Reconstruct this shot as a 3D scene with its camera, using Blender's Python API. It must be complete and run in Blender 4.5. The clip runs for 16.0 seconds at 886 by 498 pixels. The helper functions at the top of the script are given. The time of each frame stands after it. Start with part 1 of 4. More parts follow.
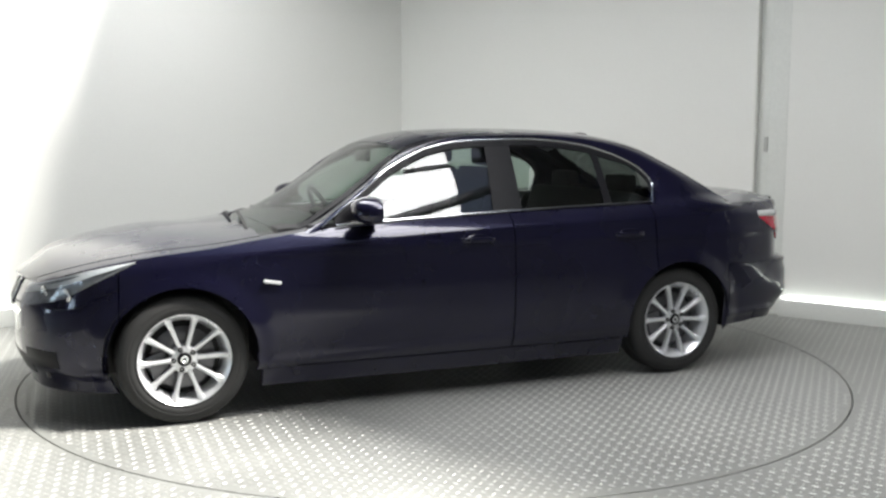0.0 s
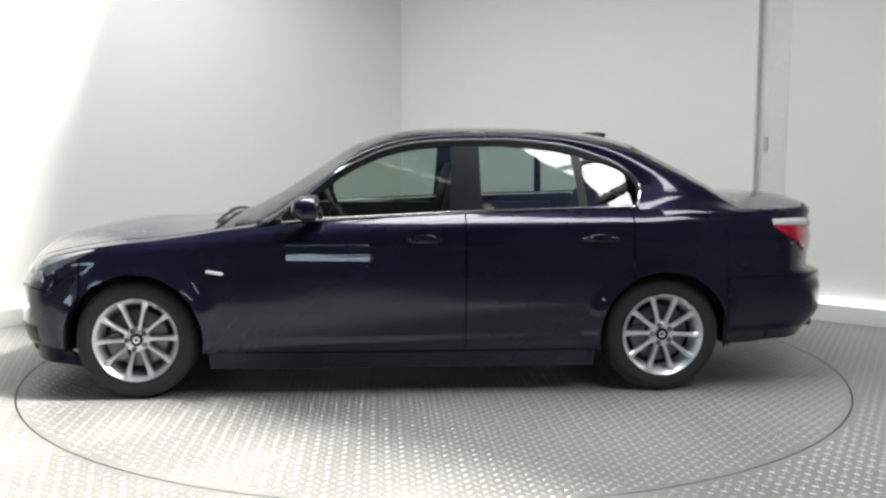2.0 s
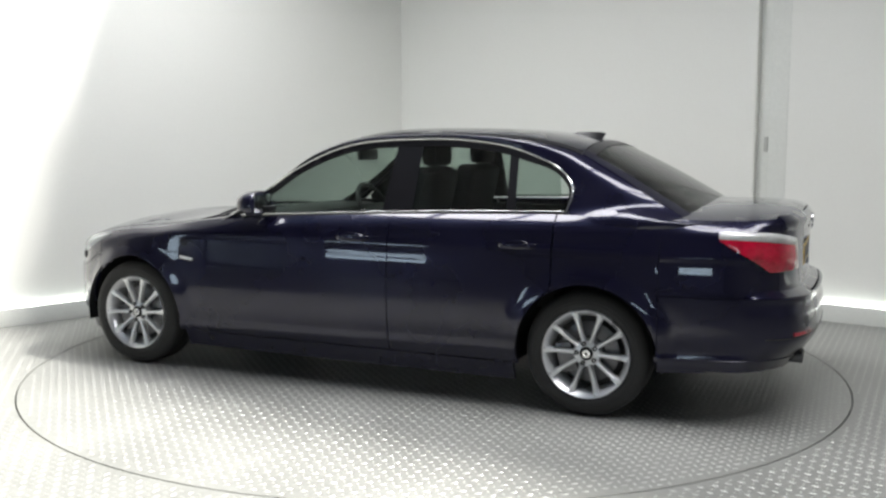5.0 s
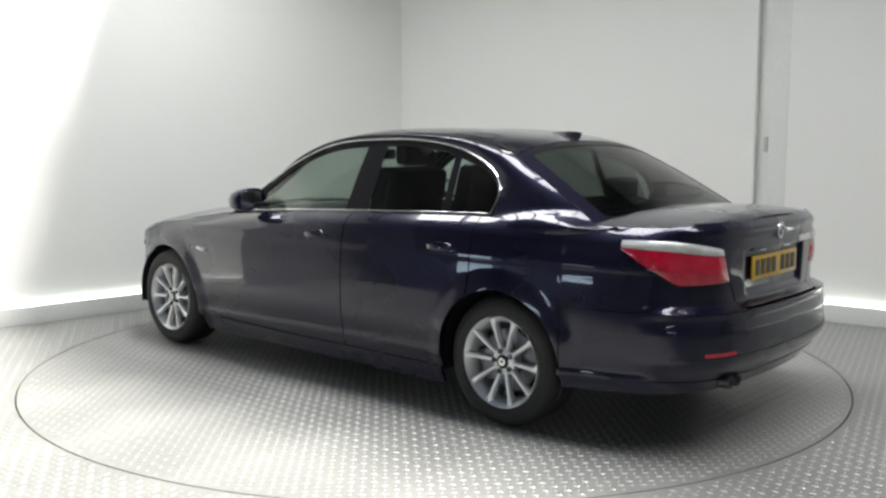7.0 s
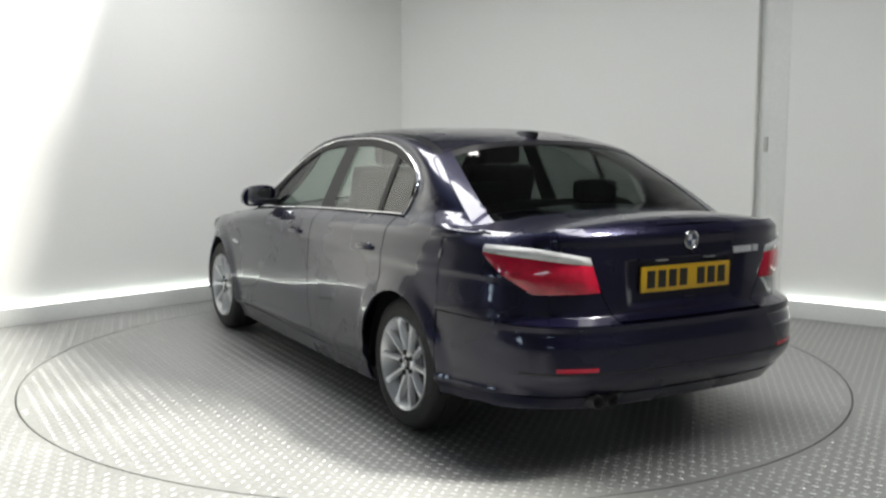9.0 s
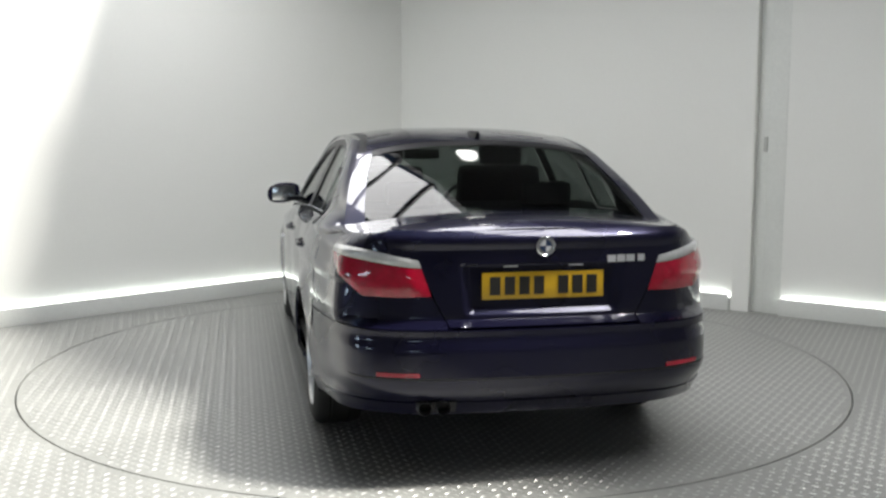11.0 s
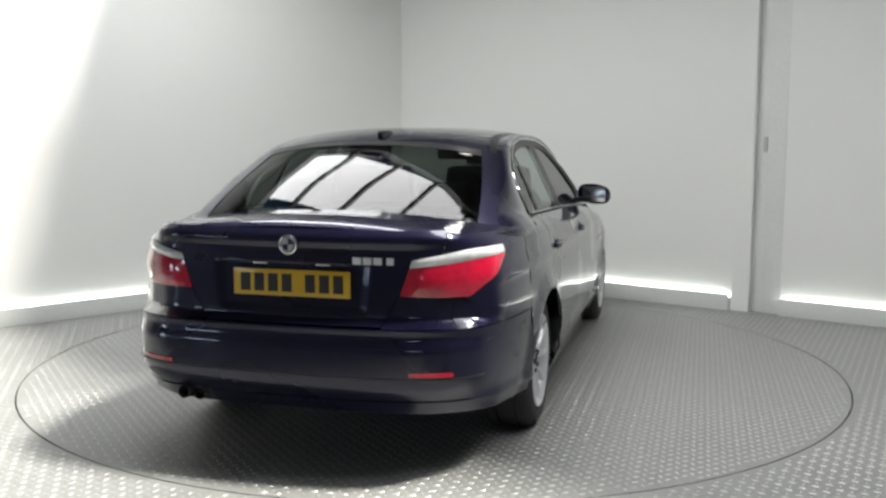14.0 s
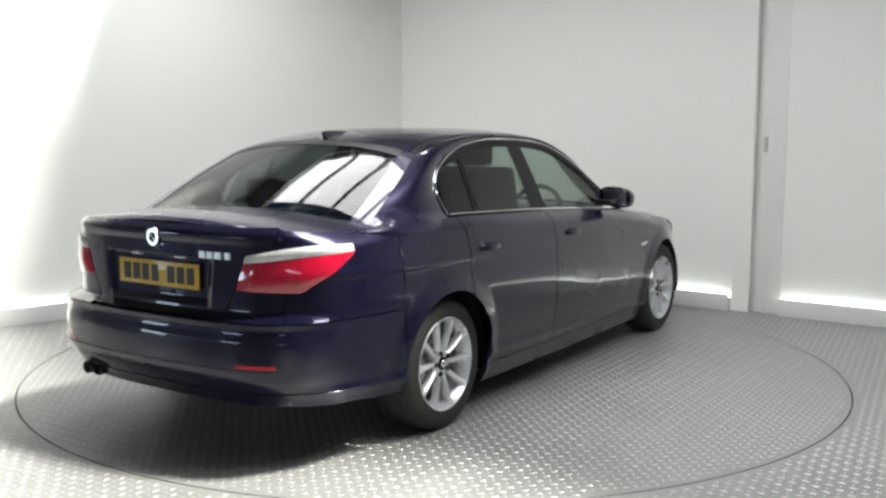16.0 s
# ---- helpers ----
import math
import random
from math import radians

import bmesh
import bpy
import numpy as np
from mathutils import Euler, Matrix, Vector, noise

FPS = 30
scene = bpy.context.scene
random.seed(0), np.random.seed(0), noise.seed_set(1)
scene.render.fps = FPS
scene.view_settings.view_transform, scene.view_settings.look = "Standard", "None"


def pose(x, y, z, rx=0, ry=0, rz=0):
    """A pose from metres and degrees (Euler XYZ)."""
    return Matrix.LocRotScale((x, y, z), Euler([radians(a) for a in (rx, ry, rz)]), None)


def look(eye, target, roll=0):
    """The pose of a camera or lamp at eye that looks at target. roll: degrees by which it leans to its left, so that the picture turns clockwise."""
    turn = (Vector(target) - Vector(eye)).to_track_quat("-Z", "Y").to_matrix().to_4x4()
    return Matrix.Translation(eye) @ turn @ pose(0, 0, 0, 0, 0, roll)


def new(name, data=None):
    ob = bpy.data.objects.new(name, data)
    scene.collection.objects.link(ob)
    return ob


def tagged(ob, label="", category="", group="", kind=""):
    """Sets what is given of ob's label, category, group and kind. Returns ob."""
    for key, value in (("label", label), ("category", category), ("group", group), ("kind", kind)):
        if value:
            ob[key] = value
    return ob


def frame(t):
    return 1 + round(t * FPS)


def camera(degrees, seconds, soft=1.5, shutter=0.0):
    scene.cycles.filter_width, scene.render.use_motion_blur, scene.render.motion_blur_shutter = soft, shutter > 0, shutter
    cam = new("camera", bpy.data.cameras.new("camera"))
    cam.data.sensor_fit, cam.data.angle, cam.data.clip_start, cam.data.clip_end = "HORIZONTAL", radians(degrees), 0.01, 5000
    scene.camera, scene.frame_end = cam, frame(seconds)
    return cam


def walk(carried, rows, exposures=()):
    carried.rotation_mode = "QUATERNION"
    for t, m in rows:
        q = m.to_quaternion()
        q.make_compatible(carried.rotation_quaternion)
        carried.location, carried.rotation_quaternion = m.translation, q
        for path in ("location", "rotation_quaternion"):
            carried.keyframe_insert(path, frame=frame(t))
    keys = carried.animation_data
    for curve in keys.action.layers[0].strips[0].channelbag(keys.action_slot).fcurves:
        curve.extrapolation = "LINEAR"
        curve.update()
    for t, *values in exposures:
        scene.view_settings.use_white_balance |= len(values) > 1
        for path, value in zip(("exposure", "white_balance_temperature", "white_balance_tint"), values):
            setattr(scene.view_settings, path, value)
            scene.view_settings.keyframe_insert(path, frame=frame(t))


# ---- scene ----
cam = camera(49.9, 16.0, soft=2.6)
EYE = (0.0, -6.02, 1.410)
CAM_POSE = pose(*EYE, 90 - 6.62, -0.13, -0.43)
walk(cam, [(0.0, CAM_POSE), (16.0, CAM_POSE)],
     exposures=[(0.0, 1.25), (4.0, 1.28), (7.0, 1.22), (10.5, 1.02), (12.5, 1.02), (14.5, 1.12), (16.0, 1.26)])

# ---- light ----
# the room's corner and the directions of its two walls
CORNER = Vector((-0.35, 3.85, 0))
ALONG_L = Vector((-0.716, -0.698, 0)).normalized()
ALONG_R = Vector((0.80, -0.597, 0)).normalized()
CEILING = 4.0
ROOM = 10.8


def spot(s, t, z=0.0):
    """A place s metres along the left wall and t metres along the right one from the corner."""
    return CORNER + ALONG_L * s + ALONG_R * t + Vector((0, 0, z))


ROOF_S, ROOF_T = (2.50, 5.4), (0.55, 8.2)
# the opening's near edge steps back from the left wall to shape the sun patch: (t, s) along it
ROOF_EDGE = ((0.55, 2.50), (1.7, 2.50), (3.6, 2.90), (8.2, 2.90))
GLOW_S, GLOW_END = 3.02, 4.10
SUN_WAY = (ALONG_L * 0.385 + ALONG_R * -0.47 + Vector((0, 0, -1))).normalized()

world = bpy.data.worlds.new("world")
scene.world = world
world.use_nodes = True
sky = world.node_tree.nodes.new("ShaderNodeTexSky")
sky.sky_type = "NISHITA"
sky.sun_disc = False
sky.sun_elevation = math.asin(-SUN_WAY.z)
sky.sun_rotation = math.atan2(-SUN_WAY.x, -SUN_WAY.y)
world.node_tree.links.new(sky.outputs[0], world.node_tree.nodes["Background"].inputs[0])
world.node_tree.nodes["Background"].inputs[1].default_value = 0.05

sun = new("sun", bpy.data.lights.new("sun", "SUN"))
sun.data.energy, sun.data.angle, sun.data.color = 5.0, radians(8), (1.0, 0.97, 0.91)
sun.matrix_world = look((0, 0, 12), Vector((0, 0, 12)) + SUN_WAY)

skylight = new("skylight_glow", bpy.data.lights.new("skylight_glow", "AREA"))
skylight.data.shape, skylight.data.energy, skylight.data.color = "RECTANGLE", 164, (1.0, 0.992, 0.985)
skylight.data.size, skylight.data.size_y = GLOW_END - GLOW_S, ROOF_T[1] - ROOF_T[0]
mid = spot((GLOW_S + GLOW_END) / 2, sum(ROOF_T) / 2, CEILING + 0.22)
skylight.matrix_world = Matrix.Translation(mid) @ Matrix.Rotation(math.atan2(ALONG_L.y, ALONG_L.x), 4, "Z")


# ---- materials ----
def node_mat(name):
    m = bpy.data.materials.new(name)
    m.use_nodes = True
    return m, m.node_tree.nodes, m.node_tree.links, m.node_tree.nodes["Principled BSDF"]


def surface(name, colour, rough=0.5, metal=0.0, grain=40.0, vary=0.12, large=1.2, bump=0.0, coat=0.0, coat_rough=0.03, spec=0.5):
    """Paint, plastic or metal with fine grain and large stains."""
    m, n, l, p = node_mat(name)
    co = n.new("ShaderNodeTexCoord")
    fine, big = n.new("ShaderNodeTexNoise"), n.new("ShaderNodeTexNoise")
    fine.inputs["Scale"].default_value, fine.inputs["Detail"].default_value = grain, 4
    big.inputs["Scale"].default_value, big.inputs["Detail"].default_value = large, 5
    for t in (fine, big):
        l.new(co.outputs["Object"], t.inputs["Vector"])
    mix = n.new("ShaderNodeMath")
    mix.operation = "ADD"
    l.new(fine.outputs["Fac"], mix.inputs[0])
    l.new(big.outputs["Fac"], mix.inputs[1])
    ramp = n.new("ShaderNodeMapRange")
    ramp.inputs["From Min"].default_value, ramp.inputs["From Max"].default_value = 0.6, 1.4
    ramp.inputs["To Min"].default_value, ramp.inputs["To Max"].default_value = 1 - vary, 1 + vary
    l.new(mix.outputs[0], ramp.inputs["Value"])
    tone = n.new("ShaderNodeVectorMath")
    tone.operation = "SCALE"
    tone.inputs[0].default_value = colour
    l.new(ramp.outputs[0], tone.inputs["Scale"])
    l.new(tone.outputs[0], p.inputs["Base Color"])
    gloss = n.new("ShaderNodeMapRange")
    gloss.inputs["From Min"].default_value, gloss.inputs["From Max"].default_value = 0.3, 0.7
    gloss.inputs["To Min"].default_value, gloss.inputs["To Max"].default_value = rough * 0.85, min(1, rough * 1.15)
    l.new(big.outputs["Fac"], gloss.inputs["Value"])
    l.new(gloss.outputs[0], p.inputs["Roughness"])
    p.inputs["Metallic"].default_value = metal
    p.inputs["Coat Weight"].default_value, p.inputs["Coat Roughness"].default_value = coat, coat_rough
    p.inputs["Specular IOR Level"].default_value = spec
    if bump:
        b = n.new("ShaderNodeBump")
        b.inputs["Strength"].default_value, b.inputs["Distance"].default_value = bump, 0.004
        l.new(fine.outputs["Fac"], b.inputs["Height"])
        l.new(b.outputs[0], p.inputs["Normal"])
    return m


def glass_mat(name, tint, ior=1.5):
    """A thin pane: tinted clear glass with a mirror sheen at grazing angles."""
    m, n, l, p = node_mat(name)
    n.remove(p)
    clear, shine, mix, fres = (n.new("ShaderNode" + k) for k in ("BsdfTransparent", "BsdfGlossy", "MixShader", "LayerWeight"))
    clear.inputs[0].default_value = (*tint, 1)
    shine.inputs["Roughness"].default_value = 0.02
    power, bend = n.new("ShaderNodeMath"), n.new("ShaderNodeMath")
    power.operation, power.inputs[1].default_value = "POWER", 5
    bend.operation = "MULTIPLY_ADD"
    normal = ((ior - 1) / (ior + 1)) ** 2 * 2.2
    bend.inputs[1].default_value, bend.inputs[2].default_value = 1 - normal, normal
    l.new(fres.outputs["Facing"], power.inputs[0])
    l.new(power.outputs[0], bend.inputs[0])
    l.new(bend.outputs[0], mix.inputs[0])
    l.new(clear.outputs[0], mix.inputs[1])
    l.new(shine.outputs[0], mix.inputs[2])
    l.new(mix.outputs[0], n["Material Output"].inputs["Surface"])
    return m


def glow_mat(name, colour, strength):
    m, n, l, p = node_mat(name)
    p.inputs["Base Color"].default_value = (*colour, 1)
    p.inputs["Emission Color"].default_value = (*colour, 1)
    p.inputs["Emission Strength"].default_value = strength
    return m


WALL = surface("white_wall_paint", (0.76, 0.765, 0.73), 0.75, grain=60, vary=0.02, large=0.5, bump=0.05)
# unseen walls: dark tone gives the car dark reflections and a little fill
FAR_WALL = surface("unseen_dark_wall", (0.27, 0.27, 0.275), 0.8, vary=0.08, large=0.4)
# unseen ceiling: its tone sets the car's dark reflections and the fill
CEIL = surface("unseen_dark_ceiling", (0.20, 0.20, 0.20), 0.8, vary=0.06, large=0.4)
TRIM = surface("grey_trim_paint", (0.66, 0.675, 0.645), 0.5, vary=0.05)
POST = surface("grey_post_paint", (0.68, 0.695, 0.66), 0.55, vary=0.06, large=2)
GAP = surface("dark_joint", (0.05, 0.05, 0.05), 0.8)
STEEL_FLOOR = surface("painted_steel_plate", (0.255, 0.26, 0.245), 0.46, metal=0.15, grain=25, vary=0.14, large=1.4, bump=0.1)
TREAD = surface("worn_tread_steel", (0.46, 0.46, 0.445), 0.40, metal=0.35, grain=30, vary=0.18, large=1.5)
BAR_PAINT = surface("dark_bar_paint", (0.10, 0.10, 0.11), 0.5)
LED = glow_mat("led_tube", (0.95, 1.0, 0.97), 4.4)
LATCH_PAINT = surface("worn_grey_latch", (0.42, 0.43, 0.41), 0.5)
DAY = glow_mat("bright_day_outside", (0.72, 0.86, 1.0), 3.6)
LAMP = glow_mat("lamp_disc", (1.0, 0.98, 0.93), 13.0)

PAINT = surface("dark_blue_metallic_paint", (0.0080, 0.0077, 0.0250), 0.28, metal=0.45, grain=600, vary=0.25, large=2, coat=1.0, coat_rough=0.02, spec=0.12)
PAINT.node_tree.nodes["Principled BSDF"].inputs["Coat IOR"].default_value = 1.45
BLACK = surface("black_plastic", (0.012, 0.012, 0.013), 0.45, vary=0.2)
GLOSS_BLACK = surface("satin_black_trim", (0.010, 0.010, 0.012), 0.30, vary=0.1, spec=0.15)
RUBBER = surface("tyre_rubber", (0.022, 0.022, 0.022), 0.72, grain=90, vary=0.25, bump=0.25)
CHROME = surface("satin_chrome", (0.78, 0.79, 0.80), 0.14, metal=1.0, vary=0.04)
ALLOY = surface("silver_alloy", (0.76, 0.77, 0.79), 0.30, metal=0.60, vary=0.06, large=6, coat=0.4)
DISC = surface("brake_steel", (0.17, 0.17, 0.18), 0.35, metal=0.9, vary=0.15, large=9)
PIPE = surface("sooty_exhaust_steel", (0.10, 0.10, 0.105), 0.35, metal=0.8, vary=0.3, large=20)
CLOTH = surface("dark_seat_cloth", (0.022, 0.022, 0.025), 0.85, grain=200, vary=0.3, bump=0.2)
LINING = surface("grey_headlining", (0.30, 0.30, 0.29), 0.9, grain=120, vary=0.08)
RED_LENS = surface("red_lamp_lens", (0.40, 0.004, 0.026), 0.10, vary=0.3, large=14, coat=1.0)
CLEAR_LENS = surface("clear_lamp_lens", (0.74, 0.75, 0.77), 0.12, metal=0.15, vary=0.12, large=12, coat=1.0)
HEAD_BACK = surface("silvery_lamp_housing", (0.36, 0.36, 0.38), 0.20, metal=0.6, vary=0.4, large=16)
BAND_LENS = surface("frosted_lamp_lens", (0.52, 0.53, 0.53), 0.12, vary=0.2, large=14, coat=1.0)
HEAD_LENS = glass_mat("headlamp_glass", (0.85, 0.88, 0.9), 1.45)
YELLOW = surface("yellow_plate", (0.56, 0.34, 0.014), 0.35, vary=0.05, coat=0.3)
PLATE_INK = surface("black_plate_ink", (0.015, 0.014, 0.012), 0.4)
GLASS = glass_mat("tinted_window_glass", (0.60, 0.68, 0.64), 1.5)
REAR_GLASS = glass_mat("dark_rear_glass", (0.15, 0.165, 0.16), 1.27)
PANE = glass_mat("clear_pane", (0.95, 0.97, 0.97), 1.3)
WHITE_BADGE = surface("white_enamel", (0.75, 0.76, 0.78), 0.3)
BLUE_BADGE = surface("blue_enamel", (0.02, 0.05, 0.13), 0.3)


# ---- mesh helpers ----
def part(name, bm, material, parent=None, label="", smooth=True):
    """Links a bmesh as one mesh object, under a thing or a part."""
    me = bpy.data.meshes.new(name)
    bm.normal_update()
    bm.to_mesh(me)
    bm.free()
    me.materials.append(material)
    if smooth:
        me.polygons.foreach_set("use_smooth", [True] * len(me.polygons))
        me.set_sharp_from_angle(angle=radians(38))
    ob = new(name, me)
    ob.parent = parent
    return tagged(ob, label)


def again(name, mesh, parent, m, label=""):
    """Another piece on a mesh that exists."""
    ob = new(name, mesh)
    ob.parent = parent
    ob.matrix_local = m
    return tagged(ob, label)


def box_bm(lo, hi, bevel=0.0, m=None):
    bm = bmesh.new()
    c = [(a + b) / 2 for a, b in zip(lo, hi)]
    bmesh.ops.create_cube(bm, size=1, matrix=Matrix.Translation(c) @ Matrix.Diagonal((*[abs(b - a) for a, b in zip(lo, hi)], 1)))
    if bevel:
        bmesh.ops.bevel(bm, geom=bm.edges[:], offset=bevel, segments=2, affect="EDGES", profile=0.6)
    if m is not None:
        bmesh.ops.transform(bm, matrix=m, verts=bm.verts)
    return bm


def grid_bm(rows, lip=0.0, closed=False, away=None, both=False):
    """A sheet from rows of points; lip: its rim turned inwards by so much."""
    bm = bmesh.new()
    vs = [[bm.verts.new(q) if q is not None else None for q in r] for r in rows]
    for a, b in zip(vs, vs[1:]):
        n = len(a)
        for i in range(n if closed else n - 1):
            four = [a[i], a[(i + 1) % n], b[(i + 1) % n], b[i]]
            if None not in four:
                bm.faces.new(four)
    bmesh.ops.delete(bm, geom=[v for v in bm.verts if not v.link_faces], context="VERTS")
    bmesh.ops.remove_doubles(bm, verts=bm.verts, dist=0.0004)
    bm.normal_update()
    if away is not None:
        s = sum(f.normal.dot(f.calc_center_median() - Vector(away)) * f.calc_area() for f in bm.faces)
        if s < 0:
            bmesh.ops.reverse_faces(bm, faces=bm.faces)
            bm.normal_update()
    if lip:
        edge = [e for e in bm.edges if e.is_boundary]
        push = {v: v.normal.copy() for e in edge for v in e.verts}
        ext = bmesh.ops.extrude_edge_only(bm, edges=edge)["geom"]
        fresh = [v for v in ext if isinstance(v, bmesh.types.BMVert)]
        for v in fresh:
            src = next(e.other_vert(v) for e in v.link_edges if e.other_vert(v) in push)
            v.co -= push[src] * lip
        bmesh.ops.recalc_face_normals(bm, faces=bm.faces) if both else None
    return bm


def lathe_bm(profile, steps=48, axis="Y"):
    """A turned body from (along, radius) pairs round the y axis."""
    rows = []
    for k in range(steps):
        a = 2 * math.pi * k / steps
        rows.append([Vector((r * math.cos(a), d, r * math.sin(a))) for d, r in profile])
    rows.append(rows[0])
    bm = grid_bm(rows)
    bmesh.ops.recalc_face_normals(bm, faces=bm.faces)
    return bm


def tube_bm(points, r, sides=8):
    """A bar of round section along a line of points."""
    pts = [Vector(q) for q in points]
    rows = []
    for i, q in enumerate(pts):
        d = (pts[min(i + 1, len(pts) - 1)] - pts[max(i - 1, 0)]).normalized()
        u = d.cross(Vector((0, 0, 1)))
        u = u.normalized() if u.length > 1e-4 else Vector((1, 0, 0))
        w = u.cross(d)
        rows.append([q + (u * math.cos(2 * math.pi * k / sides) + w * math.sin(2 * math.pi * k / sides)) * r for k in range(sides)])
    bm = grid_bm(rows, closed=True)
    for ring in (0, -1):
        near = [min(bm.verts, key=lambda v: (v.co - q).length) for q in rows[ring]]
        try:
            bm.faces.new(near)
        except ValueError:
            pass
    bmesh.ops.recalc_face_normals(bm, faces=bm.faces)
    return bm


def join_bm(*bms):
    """Several bmeshes as one."""
    out = bmesh.new()
    for b in bms:
        me = bpy.data.meshes.new("tmp")
        b.to_mesh(me)
        b.free()
        out.from_mesh(me)
        bpy.data.meshes.remove(me)
    return out


# ---- the room ----
def wall_frame(origin, along, inward):
    """x along the wall, y into the room, z up."""
    m = Matrix((along, inward, Vector((0, 0, 1)))).transposed().to_4x4()
    m.translation = origin
    return m


NORM_L = Vector((-ALONG_L.y, ALONG_L.x, 0))
NORM_L = NORM_L if NORM_L.dot(ALONG_R) > 0 else -NORM_L
NORM_R = Vector((-ALONG_R.y, ALONG_R.x, 0))
NORM_R = NORM_R if NORM_R.dot(ALONG_L) > 0 else -NORM_R
FRAME_L = wall_frame(CORNER, ALONG_L, NORM_L)
FRAME_R = wall_frame(CORNER, ALONG_R, NORM_R)


def structure(name, bm, material, label, category, smooth=False):
    return tagged(part(name, bm, material, smooth=smooth), label, category, kind="structure")


def glazed_wall(name, fr, x0, x1, face, holes, number):
    """An unseen dark wall, toned for the car's reflections, with windows that look out on bright day."""
    boxes, at = [], x0
    for w0, w1, z0, z1 in holes:
        boxes += [box_bm((at, -0.2, 0), (w0, face, CEILING), m=fr), box_bm((w0, -0.2, 0), (w1, face, z0), m=fr), box_bm((w0, -0.2, z1), (w1, face, CEILING), m=fr)]
        at = w1
    boxes.append(box_bm((at, -0.2, 0), (x1, face, CEILING), m=fr))
    structure(name, join_bm(*boxes), FAR_WALL, "unseen dark wall standing in for the dark space beyond the studio", "wall")
    for w0, w1, z0, z1 in holes:
        win = tagged(new("window_%d" % number), "bright daylight window with a dark frame in the dark wall", "window", kind="structure")
        number += 1
        bar = z0 + (z1 - z0) * 0.4
        bars = [((w0, z0), (w1, z0 + 0.04)), ((w0, z1 - 0.04), (w1, z1)), ((w0, z0 + 0.04), (w0 + 0.04, z1 - 0.04)), ((w1 - 0.04, z0 + 0.04), (w1, z1 - 0.04))]
        if z1 - z0 > 0.4:
            bars.append(((w0 + 0.04, bar - 0.02), (w1 - 0.04, bar + 0.02)))
        for lo, hi in bars:
            part("frame_bar", box_bm((lo[0], -0.14, lo[1]), (hi[0], -0.08, hi[1]), m=fr), BAR_PAINT, win, smooth=False)
        pane = part("pane", box_bm((w0 + 0.04, -0.115, z0 + 0.04), (w1 - 0.04, -0.107, z1 - 0.04), m=fr), PANE, win, smooth=False)
        pane.visible_shadow = False
        structure("backdrop", box_bm((w0 - 0.3, -0.62, z0 - 0.3), (w1 + 0.3, -0.60, z1 + 0.3), m=fr), DAY, "plain bright day outside the window", "backdrop")


